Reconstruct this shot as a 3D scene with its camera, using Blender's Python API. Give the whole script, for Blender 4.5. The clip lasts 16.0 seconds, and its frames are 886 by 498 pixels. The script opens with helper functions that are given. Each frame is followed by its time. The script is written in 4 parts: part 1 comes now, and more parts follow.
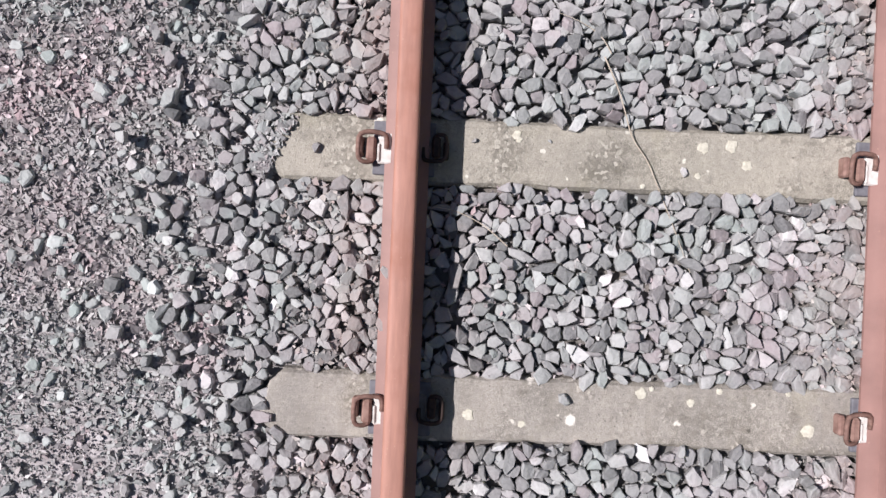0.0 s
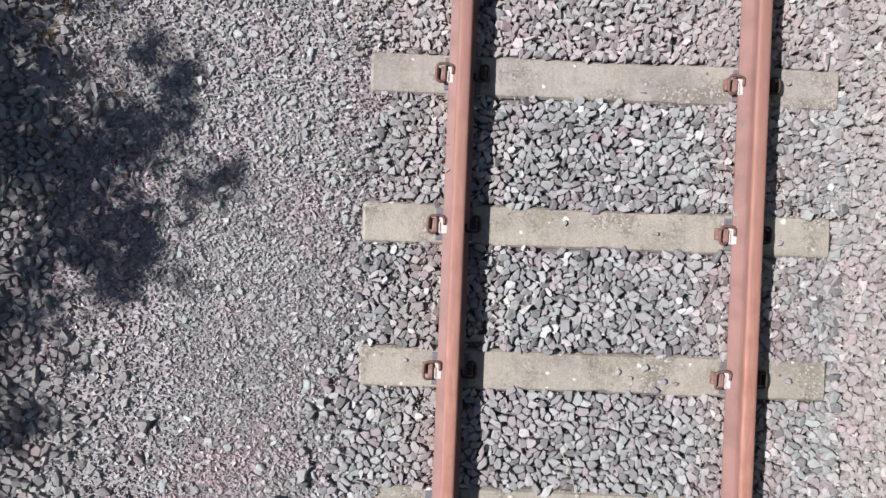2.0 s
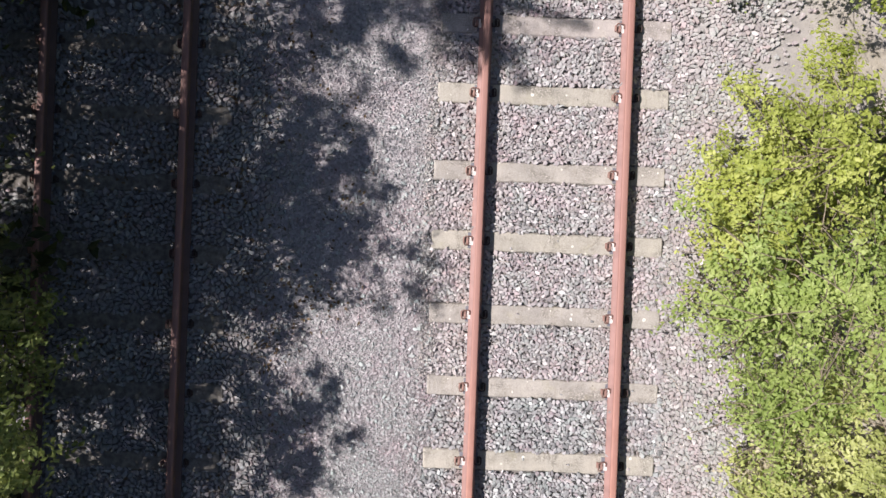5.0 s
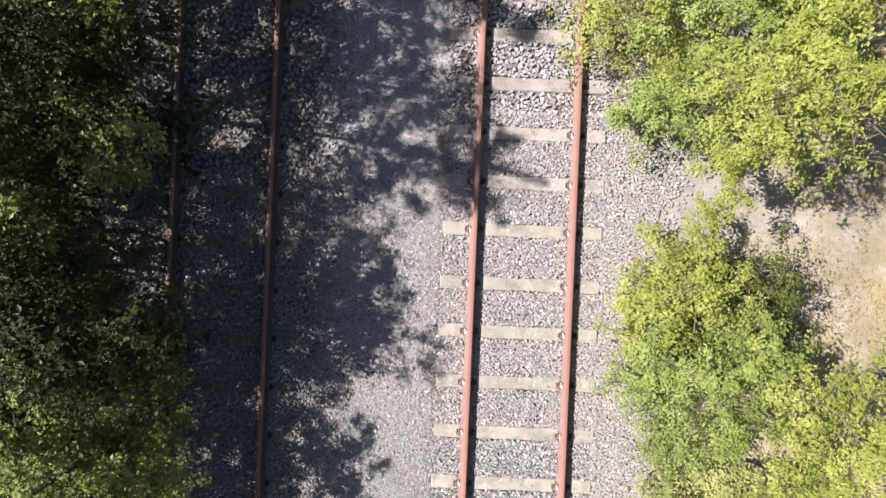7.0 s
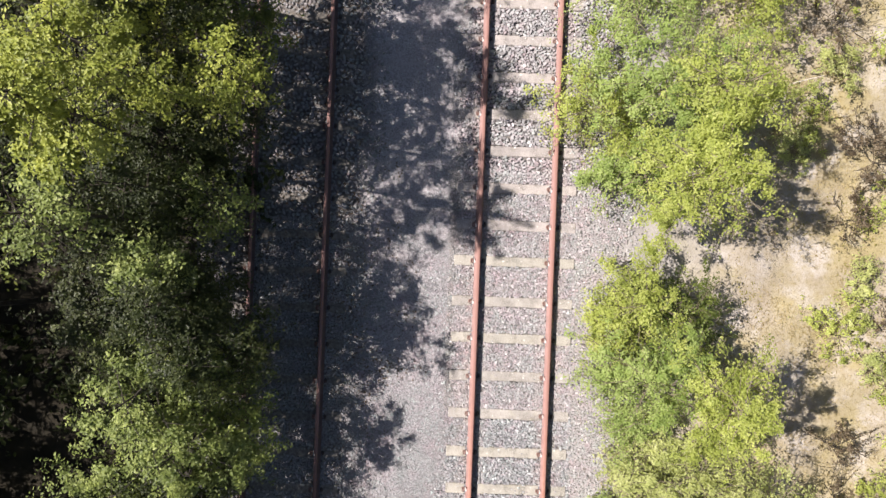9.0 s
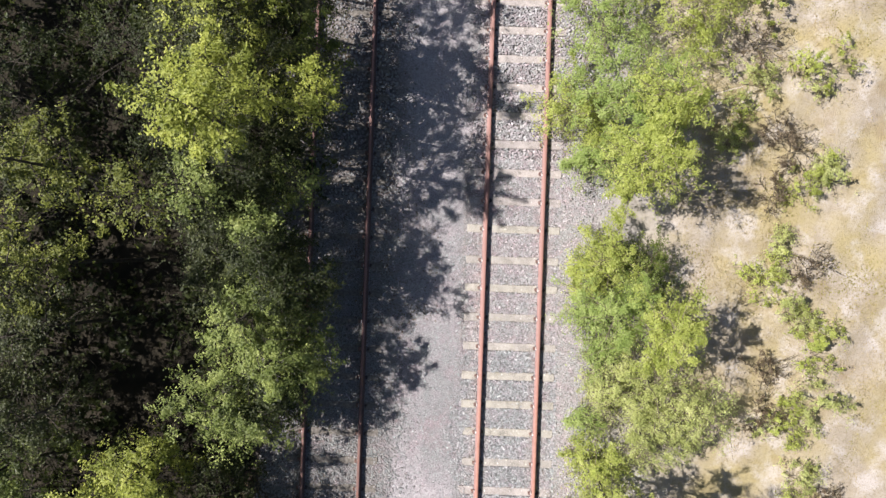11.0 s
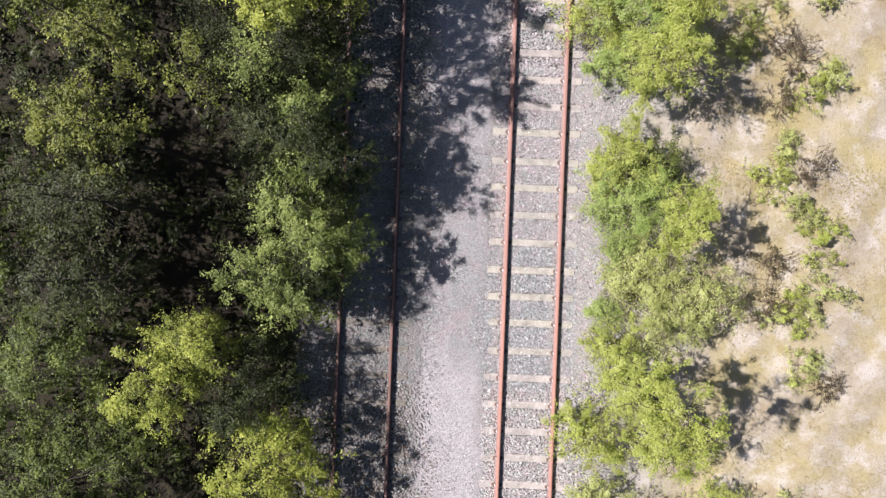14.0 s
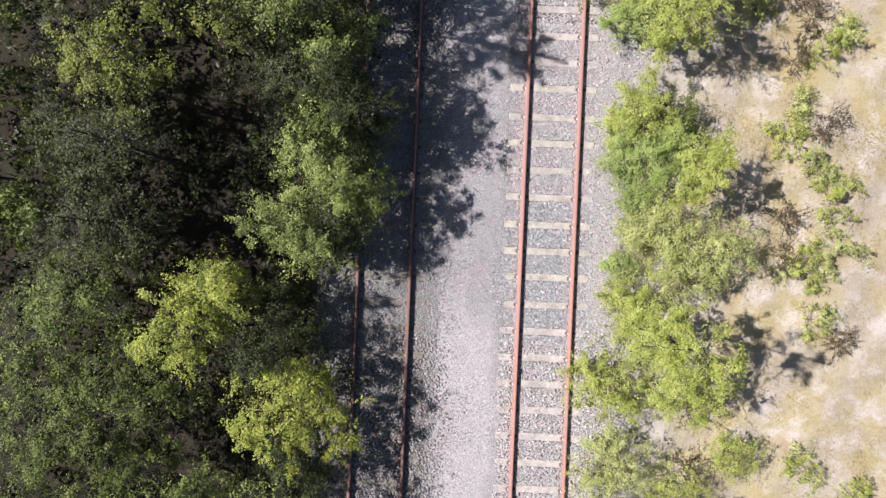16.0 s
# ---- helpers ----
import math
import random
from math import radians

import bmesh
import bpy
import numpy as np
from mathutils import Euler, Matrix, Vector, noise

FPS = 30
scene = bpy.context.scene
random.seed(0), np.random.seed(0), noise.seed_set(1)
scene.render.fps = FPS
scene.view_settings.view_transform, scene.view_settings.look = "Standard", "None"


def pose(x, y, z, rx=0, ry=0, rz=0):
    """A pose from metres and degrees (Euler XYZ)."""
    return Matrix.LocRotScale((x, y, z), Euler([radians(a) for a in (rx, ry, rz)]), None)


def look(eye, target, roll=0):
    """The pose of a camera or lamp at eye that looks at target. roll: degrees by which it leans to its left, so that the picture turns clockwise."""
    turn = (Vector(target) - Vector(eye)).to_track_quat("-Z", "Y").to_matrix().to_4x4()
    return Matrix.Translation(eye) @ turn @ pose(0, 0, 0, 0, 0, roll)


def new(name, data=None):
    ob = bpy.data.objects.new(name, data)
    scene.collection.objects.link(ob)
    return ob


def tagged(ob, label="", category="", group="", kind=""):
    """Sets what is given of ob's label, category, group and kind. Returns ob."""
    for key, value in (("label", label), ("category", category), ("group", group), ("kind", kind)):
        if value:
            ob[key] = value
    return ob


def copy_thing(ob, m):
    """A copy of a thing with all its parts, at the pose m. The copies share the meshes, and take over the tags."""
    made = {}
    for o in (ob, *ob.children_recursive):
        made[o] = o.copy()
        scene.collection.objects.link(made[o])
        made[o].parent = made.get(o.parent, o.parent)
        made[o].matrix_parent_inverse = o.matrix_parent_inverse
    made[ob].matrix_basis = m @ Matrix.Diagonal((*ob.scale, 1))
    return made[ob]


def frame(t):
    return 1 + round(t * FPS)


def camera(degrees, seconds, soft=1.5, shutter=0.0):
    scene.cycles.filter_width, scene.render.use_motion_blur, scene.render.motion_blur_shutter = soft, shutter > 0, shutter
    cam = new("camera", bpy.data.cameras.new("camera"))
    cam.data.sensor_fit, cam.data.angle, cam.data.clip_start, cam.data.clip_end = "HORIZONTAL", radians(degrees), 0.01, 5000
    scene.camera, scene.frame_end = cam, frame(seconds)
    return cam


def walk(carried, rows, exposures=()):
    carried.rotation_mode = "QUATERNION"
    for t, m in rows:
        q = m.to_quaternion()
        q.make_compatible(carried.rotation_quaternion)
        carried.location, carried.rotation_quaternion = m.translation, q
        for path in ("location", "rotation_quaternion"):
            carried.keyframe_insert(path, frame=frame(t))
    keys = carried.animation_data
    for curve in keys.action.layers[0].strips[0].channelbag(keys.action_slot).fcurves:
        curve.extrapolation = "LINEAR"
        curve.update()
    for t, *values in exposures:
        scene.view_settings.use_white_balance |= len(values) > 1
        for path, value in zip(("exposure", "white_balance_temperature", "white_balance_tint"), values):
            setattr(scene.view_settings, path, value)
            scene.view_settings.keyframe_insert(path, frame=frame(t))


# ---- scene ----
cam = camera(68.0, 16.0)
PATH = [
    (0.0, -0.624, 0.002, 2.088, -0.22, 0.31, 2.38),
    (0.5, -0.692, 0.419, 2.125, -0.24, 0.31, 2.33),
    (1.0, -0.721, 0.883, 2.438, -0.23, 0.34, 2.34),
    (1.5, -0.777, 1.287, 2.964, -0.21, 0.28, 2.36),
    (2.0, -0.809, 1.689, 3.486, -0.21, 0.26, 2.30),
    (2.5, -0.890, 2.109, 4.003, -0.19, 0.26, 2.21),
    (3.0, -1.009, 2.497, 4.533, -0.20, 0.32, 2.17),
    (3.5, -1.038, 2.864, 4.984, -0.20, 0.34, 2.16),
    (4.0, -1.065, 3.259, 5.563, -0.22, 0.35, 2.12),
    (4.5, -1.080, 3.649, 6.279, -0.16, 0.33, 2.11),
    (5.0, -1.090, 4.083, 7.066, -0.12, 0.32, 2.21),
    (7.5, -1.224, 5.733, 11.062, -0.05, 0.36, 2.47),
    (8.0, -1.293, 5.984, 11.897, -0.35, 0.37, 2.15),
    (8.5, -1.334, 6.028, 12.641, -0.09, 0.40, 2.24),
    (11.0, -1.754, 5.187, 17.635, -0.05, 0.41, 2.05),
    (11.5, -1.842, 4.862, 18.082, -0.14, 0.39, 2.05),
    (12.0, -1.944, 4.455, 18.182, -0.24, 0.37, 1.98),
    (12.5, -2.063, 3.969, 18.371, -0.32, 0.36, 1.96),
    (13.0, -2.189, 3.437, 18.621, -0.25, 0.33, 2.11),
    (13.5, -2.322, 2.895, 18.750, -0.14, 0.29, 2.20),
    (14.0, -2.469, 2.347, 18.802, -0.04, 0.28, 2.24),
    (14.5, -2.626, 1.848, 18.877, -0.05, 0.30, 2.31),
    (15.0, -2.772, 1.509, 18.945, -0.21, 0.31, 2.40),
    (15.5, -2.806, 1.358, 18.962, -0.36, 0.38, 2.43),
    (16.0, -2.821, 1.186, 19.028, -0.54, 0.58, 2.43),
]
EXPOSURES = [(0.0, 0.39, 6350, 15), (2.0, 0.40, 6350, 14), (3.0, 0.43, 6350, 14), (4.0, 0.54, 6350, 14), (5.0, 0.70, 6500, 15), (7.5, 0.96, 6700, 14), (8.5, 0.94, 6700, 14), (11.0, 0.87, 6500, 13), (14.0, 0.87, 6400, 15), (16.0, 0.87, 6350, 15)]
walk(cam, [(t, pose(x, y, z, rx, ry, rz)) for t, x, y, z, rx, ry, rz in PATH], EXPOSURES)

# ---- light ----
SUN_FROM = Vector((-0.85, 0.12, 1.0)).normalized()
sun_data = bpy.data.lights.new("sun", "SUN")
sun_data.energy, sun_data.angle, sun_data.color = 4.6, radians(0.55), (1.0, 0.965, 0.93)
sun = new("sun", sun_data)
sun.matrix_world = look(SUN_FROM * 60, (0, 0, 0))
world = bpy.data.worlds.new("world")
scene.world = world
world.use_nodes = True
wn = world.node_tree.nodes
sky = wn.new("ShaderNodeTexSky")
sky.sky_type, sky.sun_disc = "NISHITA", False
sky.sun_elevation = math.asin(SUN_FROM.z)
sky.sun_rotation = math.atan2(SUN_FROM.x, SUN_FROM.y)
world.node_tree.links.new(sky.outputs[0], wn["Background"].inputs[0])
wn["Background"].inputs[1].default_value = 0.042


# ---- materials ----
class Nodes:
    """A small writer of node materials."""

    def __init__(self, name):
        self.mat = bpy.data.materials.new(name)
        self.mat.use_nodes = True
        self.tree = self.mat.node_tree
        self.bsdf = self.tree.nodes["Principled BSDF"]
        self.out = self.tree.nodes["Material Output"]
        self.place = self.add("ShaderNodeTexCoord").outputs["Object"]

    def add(self, kind):
        return self.tree.nodes.new(kind)

    def link(self, a, b):
        self.tree.links.new(a, b)

    def put(self, socket, v):
        if isinstance(v, bpy.types.NodeSocket):
            self.link(v, socket)
        else:
            socket.default_value = v

    def world(self):
        return self.add("ShaderNodeNewGeometry").outputs["Position"]

    def island(self):
        return self.add("ShaderNodeNewGeometry").outputs["Random Per Island"]

    def each(self):
        return self.add("ShaderNodeObjectInfo").outputs["Random"]

    def noise(self, scale, detail=4.0, rough=0.55, at=None):
        n = self.add("ShaderNodeTexNoise")
        self.link(at or self.place, n.inputs["Vector"])
        n.inputs["Scale"].default_value, n.inputs["Detail"].default_value, n.inputs["Roughness"].default_value = scale, detail, rough
        return n.outputs[0]

    def cells(self, scale, at=None, out="Distance", feature="F1"):
        n = self.add("ShaderNodeTexVoronoi")
        n.feature = feature
        self.link(at or self.place, n.inputs["Vector"])
        n.inputs["Scale"].default_value = scale
        return n.outputs[out]

    def ramp(self, fac, *stops):
        n = self.add("ShaderNodeValToRGB")
        self.link(fac, n.inputs[0])
        e = n.color_ramp.elements
        while len(e) < len(stops):
            e.new(0.5)
        for el, (p, c) in zip(e, stops):
            el.position, el.color = p, (*c, 1) if len(c) == 3 else c
        return n.outputs[0]

    def step(self, v, low, high, to0=0.0, to1=1.0):
        n = self.add("ShaderNodeMapRange")
        self.link(v, n.inputs[0])
        for k, x in zip((1, 2, 3, 4), (low, high, to0, to1)):
            n.inputs[k].default_value = x
        return n.outputs[0]

    def math(self, op, a, b=0.0):
        n = self.add("ShaderNodeMath")
        n.operation = op
        self.put(n.inputs[0], a)
        self.put(n.inputs[1], b)
        return n.outputs[0]

    def mix(self, fac, a, b, blend="MIX"):
        n = self.add("ShaderNodeMix")
        n.data_type, n.blend_type = "RGBA", blend
        self.put(n.inputs[0], fac)
        for s, v in ((n.inputs[6], a), (n.inputs[7], b)):
            self.put(s, (*v, 1) if isinstance(v, tuple) and len(v) == 3 else v)
        return n.outputs[2]

    def axis(self, v, which):
        n = self.add("ShaderNodeSeparateXYZ")
        self.link(v, n.inputs[0])
        return n.outputs[which]

    def shift(self, v, amount):
        n = self.add("ShaderNodeVectorMath")
        n.operation = "ADD"
        self.link(v, n.inputs[0])
        self.put(n.inputs[1], amount)
        return n.outputs[0]

    def bump(self, height, strength=0.4, distance=0.01):
        n = self.add("ShaderNodeBump")
        n.inputs["Strength"].default_value, n.inputs["Distance"].default_value = strength, distance
        self.link(height, n.inputs["Height"])
        self.link(n.outputs[0], self.bsdf.inputs["Normal"])

    def done(self, colour, rough=0.85, metal=0.0, spec=0.3):
        self.put(self.bsdf.inputs["Base Color"], (*colour, 1) if isinstance(colour, tuple) else colour)
        self.put(self.bsdf.inputs["Roughness"], rough)
        self.bsdf.inputs["Metallic"].default_value = metal
        self.bsdf.inputs["Specular IOR Level"].default_value = spec
        return self.mat


def stone_material(name, dark, mid, light, tint, each=False, pink=0.0):
    n = Nodes(name)
    r = n.each() if each else n.island()
    green = (0.97 * mid[0], 1.075 * mid[1], 1.04 * mid[2])
    base = n.ramp(r, (0.0, dark), (0.30, mid), (0.46, green), (0.64, light), (0.74, mid), (0.84, tint), (0.92, green), (1.0, tuple(min(1.0, 1.5 * c) for c in light)))
    at = n.world()
    mauve = n.noise(3.4, 3.0, 0.65, at=at)
    base = n.mix(n.step(mauve, 0.52, 0.66, 0.0, 0.9), base, (1.07, 0.95, 0.99), "MULTIPLY")
    base = n.mix(n.step(mauve, 0.52, 0.36, 0.0, 0.9), base, (0.965, 1.02, 0.995), "MULTIPLY")
    base = n.mix(n.step(n.noise(1.15, 4.0, 0.6, at=n.shift(at, (5.0, 11.0, 0.0))), 0.47, 0.60, 0.0, pink), base, (1.13, 0.93, 0.965), "MULTIPLY")
    grain = n.noise(110.0, 3.0, at=at)
    vein = n.noise(38.0, 5.0, 0.7, at=at)
    fine = n.mix(n.step(grain, 0.35, 0.7, 0.0, 0.25), base, tuple(1.5 * c for c in mid))
    fine = n.mix(n.step(vein, 0.50, 0.72, 0.0, 0.4), fine, tuple(0.55 * c for c in mid))
    dust = n.noise(1.3, 3.0, at=at)
    colour = n.mix(n.step(dust, 0.40, 0.7, 0.0, 0.3), fine, tuple(1.2 * c for c in mid))
    # rust dust that trains have shaken off beside the rails of the clear track
    beside = n.math("ABSOLUTE", n.math("SUBTRACT", n.math("ABSOLUTE", n.axis(at, 0)), 0.80))
    rusty = n.math("MULTIPLY", n.step(beside, 0.36, 0.10), n.step(n.noise(5.0, 4.0, 0.65, at=at), 0.40, 0.62, 0.0, 0.38))
    colour = n.mix(rusty, colour, (0.42, 0.30, 0.265))
    n.bump(n.math("ADD", n.noise(30.0, 4.0, 0.6, at=at), n.math("MULTIPLY", grain, 0.5)), 0.75, 0.007)
    return n.done(colour, 0.8)


BALLAST = stone_material("ballast_stone", (0.145, 0.147, 0.149), (0.318, 0.311, 0.314), (0.46, 0.448, 0.448), (0.285, 0.238, 0.25))
BALLAST_ONE = stone_material("ballast_stone_single", (0.145, 0.147, 0.149), (0.318, 0.311, 0.314), (0.46, 0.448, 0.448), (0.285, 0.238, 0.25), each=True)
SLAB = stone_material("flat_grey_stone", (0.27, 0.277, 0.277), (0.37, 0.377, 0.375), (0.45, 0.455, 0.45), (0.40, 0.365, 0.36))
# stones of track B: darker than BALLAST, with a narrower range of tones
DULL_BALLAST = stone_material("dull_ballast_stone", (0.20, 0.19, 0.186), (0.255, 0.243, 0.24), (0.30, 0.288, 0.284), (0.265, 0.22, 0.213))
DUSTY = stone_material("dusty_ballast_stone", (0.28, 0.26, 0.256), (0.365, 0.342, 0.337), (0.445, 0.421, 0.415), (0.39, 0.327, 0.320), pink=0.3)
WORN = stone_material("worn_ballast_stone", (0.235, 0.220, 0.220), (0.352, 0.331, 0.332), (0.455, 0.430, 0.430), (0.365, 0.297, 0.300), pink=0.4)
CHIPS = stone_material("gravel_chip", (0.13, 0.128, 0.128), (0.325, 0.317, 0.316), (0.49, 0.476, 0.475), (0.40, 0.335, 0.338), pink=0.75)
FINES = stone_material("dusty_chip", (0.24, 0.215, 0.205), (0.345, 0.315, 0.30), (0.45, 0.42, 0.40), (0.40, 0.30, 0.28))


def rust_material(name, top, foot):
    n = Nodes(name)
    at = n.world()
    long = n.add("ShaderNodeMapping")
    n.link(at, long.inputs["Vector"])
    long.inputs["Scale"].default_value = (1.0, 0.12, 1.0)
    streak = n.noise(60.0, 4.0, at=long.outputs[0])
    blotch = n.noise(7.0, 5.0, at=at)
    rust = n.mix(n.step(streak, 0.35, 0.7), tuple(0.86 * c for c in top), tuple(1.12 * c for c in top))
    rust = n.mix(n.step(blotch, 0.5, 0.75, 0.0, 0.5), rust, (0.27, 0.10, 0.06))
    # the rust colour turns darker and browner further along the track
    along = n.math("ADD", n.axis(at, 1), n.math("MULTIPLY", n.noise(0.8, 3.0, at=at), 2.0))
    rust = n.mix(n.step(along, 2.2, 3.8, 0.0, 0.75), rust, (0.285, 0.155, 0.132))
    low = n.mix(n.step(blotch, 0.4, 0.65), foot, tuple(0.8 * c for c in foot))
    z = n.axis(at, 2)
    colour = n.mix(n.step(z, 0.125, 0.15), low, rust)
    spots = n.cells(38.0, at=at)
    colour = n.mix(n.step(spots, 0.09, 0.05, 0.0, 0.5), colour, (0.5, 0.33, 0.25))
    n.bump(n.noise(240.0, 3.0, at=at), 0.35, 0.002)
    return n.done(colour, 0.62, 0.0, 0.4)


RUST = rust_material("rusted_rail_steel", (0.405, 0.205, 0.158), (0.31, 0.18, 0.158))


def plain_material(name, a, b, scale, rough=0.7, spec=0.3, metal=0.0):
    n = Nodes(name)
    g = n.noise(scale, 4.0)
    n.bump(g, 0.3, 0.002)
    return n.done(n.mix(n.step(g, 0.35, 0.65), a, b), rough, metal, spec)


def concrete_material(name, low, high, tone=(1.0, 1.0, 1.0)):
    n = Nodes(name)
    shift = n.add("ShaderNodeCombineXYZ")
    n.link(n.math("MULTIPLY", n.each(), 40.0), shift.inputs[1])
    at = n.shift(n.place, shift.outputs[0])
    blotch, mottle, grain = n.noise(2.6, 6.0, at=at), n.noise(55.0, 6.0, 0.75, at=at), n.noise(210.0, 4.0, 0.7, at=at)
    tan = n.mix(n.step(blotch, 0.36, 0.64), (0.385, 0.357, 0.310), (0.475, 0.435, 0.373))
    grey = n.mix(n.step(blotch, 0.36, 0.64), (0.30, 0.283, 0.255), (0.44, 0.412, 0.365))
    c = n.mix(n.step(n.each(), 0.0, 1.0, low, high), tan, grey)
    worn = n.step(n.noise(4.0, 5.0, 0.6, at=n.shift(at, (9.0, 3.0, 0.0))), 0.47, 0.62, 0.2, 1.0)
    c = n.mix(n.math("MULTIPLY", worn, n.step(mottle, 0.45, 0.60, 0.0, 0.7)), c, (0.21, 0.195, 0.165))
    c = n.mix(n.step(mottle, 0.50, 0.38, 0.0, 0.25), c, (0.57, 0.53, 0.45))
    c = n.mix(n.math("MULTIPLY", worn, n.step(grain, 0.45, 0.60, 0.0, 0.7)), c, (0.17, 0.16, 0.135))
    c = n.mix(n.step(n.noise(140.0, 3.0, 0.8, at=at), 0.52, 0.64, 0.0, 0.45), c, (0.20, 0.185, 0.155))
    pebbles = n.axis(n.cells(95.0, at=at, out="Color"), 0)
    bared = n.step(n.noise(3.1, 6.0, 0.7, at=n.shift(at, (2.0, 8.0, 0.0))), 0.54, 0.60)
    c = n.mix(n.math("MULTIPLY", bared, n.step(pebbles, 0.0, 1.0, 0.75, 0.0)), c, (0.17, 0.155, 0.13))
    c = n.mix(n.math("MULTIPLY", bared, n.step(pebbles, 0.75, 0.95, 0.0, 0.7)), c, (0.60, 0.56, 0.49))
    brush = n.add("ShaderNodeMapping")
    n.link(at, brush.inputs["Vector"])
    brush.inputs["Scale"].default_value = (1.0, 0.18, 1.0)
    c = n.mix(n.step(n.noise(26.0, 4.0, 0.6, at=brush.outputs[0]), 0.5, 0.68, 0.0, 0.35), c, (0.27, 0.245, 0.20))
    moss = n.noise(5.0, 5.0, at=at)
    c = n.mix(n.step(moss, 0.58, 0.70, 0.0, 0.25), c, (0.33, 0.31, 0.19))
    wob = n.add("ShaderNodeVectorMath")
    wob.operation = "SCALE"
    ripple = n.add("ShaderNodeTexNoise")
    n.link(at, ripple.inputs["Vector"])
    ripple.inputs["Scale"].default_value = 45.0
    n.link(ripple.outputs[1], wob.inputs[0])
    wob.inputs["Scale"].default_value = 0.022
    warped = n.shift(at, wob.outputs[0])
    for scale, radius, share, pale in ((6.5, 0.135, 0.4, (0.80, 0.77, 0.69)), (13.0, 0.14, 0.72, (0.72, 0.69, 0.61)), (11.0, 0.11, 0.80, (0.13, 0.12, 0.10))):
        d, pick = n.cells(scale, at=warped), n.axis(n.cells(scale, at=warped, out="Color"), 0)
        c = n.mix(n.math("MULTIPLY", n.step(d, radius, radius * 0.7), n.step(pick, share, share + 0.03)), c, pale)
    pits = n.cells(34.0, at=at)
    c = n.mix(n.step(pits, 0.13, 0.06, 0.0, 0.6), c, (0.11, 0.105, 0.09))
    n.bump(n.math("ADD", mottle, n.math("ADD", n.math("MULTIPLY", grain, 0.5), n.math("MULTIPLY", n.math("MULTIPLY", bared, pebbles), 0.9))), 0.7, 0.006)
    return n.done(n.mix(1.0, c, tone, "MULTIPLY"), 0.92)


CONCRETE = concrete_material("tan_concrete", 0.0, 0.2)
GREY_CONCRETE = concrete_material("grey_concrete", 0.7, 1.0, (1.03, 1.01, 1.03))
PALE_CONCRETE = concrete_material("pale_concrete", 0.1, 0.7, (1.09, 1.05, 1.12))
# sleepers of track B: a much darker brown-grey than those of track A
DARK_CONCRETE = plain_material("dark_concrete", (0.10, 0.088, 0.075), (0.22, 0.20, 0.175), 14.0, 0.95)


CLIP_STEEL = plain_material("rusted_clip_steel", (0.13, 0.075, 0.06), (0.25, 0.15, 0.125), 60.0, 0.75)
HOUSING_IRON = plain_material("rusted_cast_iron", (0.20, 0.115, 0.095), (0.30, 0.19, 0.16), 50.0, 0.8)
NYLON = plain_material("white_nylon", (0.52, 0.49, 0.46), (0.72, 0.70, 0.67), 40.0, 0.5)
# nylon and steel for the right-hand clips: the rail's shade is in the colour
SHADE_NYLON = plain_material("shade_dark_nylon", (0.10, 0.095, 0.09), (0.20, 0.19, 0.18), 40.0, 0.7)
SHADE_STEEL = plain_material("shade_dark_steel", (0.035, 0.025, 0.022), (0.07, 0.045, 0.04), 60.0, 0.7)
RUBBER = plain_material("grey_rubber_pad", (0.13, 0.13, 0.15), (0.19, 0.19, 0.21), 40.0, 0.8)
BARK = plain_material("bark", (0.035, 0.03, 0.023), (0.08, 0.068, 0.054), 12.0, 0.9)
BUSH_BARK = plain_material("grey_brown_bush_bark", (0.14, 0.115, 0.08), (0.27, 0.225, 0.165), 30.0, 0.9)
TWIG = plain_material("dry_twig", (0.38, 0.32, 0.25), (0.58, 0.51, 0.43), 30.0, 0.9)


def leaf_material(name, dark, mid, light, depth=0.4, thin_share=0.42):
    n = Nodes(name)
    spray = n.step(n.noise(3.2, 3.0, at=n.world()), 0.3, 0.7)
    r = n.math("ADD", n.math("MULTIPLY", n.island(), 0.3), n.math("MULTIPLY", spray, 0.7))
    c = n.ramp(r, (0.1, dark), (0.5, mid), (0.9, light))
    clump = n.noise(1.1, 3.0, at=n.world())
    c = n.mix(n.step(clump, 0.42, 0.62, 0.0, depth), c, dark)
    c = n.mix(n.step(n.each(), 0.0, 1.0, 0.0, 0.25), c, mid)
    n.done(c, 0.5, 0.0, 0.35)
    thin = n.add("ShaderNodeBsdfTranslucent")
    n.link(n.mix(0.5, c, light), thin.inputs[0])
    blend = n.add("ShaderNodeMixShader")
    blend.inputs[0].default_value = thin_share
    n.link(n.bsdf.outputs[0], blend.inputs[1])
    n.link(thin.outputs[0], blend.inputs[2])
    n.link(blend.outputs[0], n.out.inputs[0])
    return n.mat


LEAF_LIME = leaf_material("lime_leaf", (0.185, 0.235, 0.045), (0.405, 0.455, 0.105), (0.62, 0.64, 0.225))
# green and grey-green leaves: the shade within the wood darkens their colour
LEAF_GREEN = leaf_material("green_leaf", (0.030, 0.046, 0.009), (0.10, 0.132, 0.024), (0.32, 0.37, 0.092), 0.6, 0.25)
LEAF_SHADE_GREY = leaf_material("shade_grey_green_leaf", (0.017, 0.024, 0.008), (0.046, 0.057, 0.014), (0.145, 0.160, 0.052), 0.5, 0.25)
LEAF_PALE = leaf_material("pale_leaf", (0.24, 0.28, 0.088), (0.46, 0.495, 0.175), (0.67, 0.68, 0.33))
LEAF_FRESH = leaf_material("fresh_bush_leaf", (0.155, 0.225, 0.055), (0.335, 0.425, 0.12), (0.54, 0.60, 0.24))
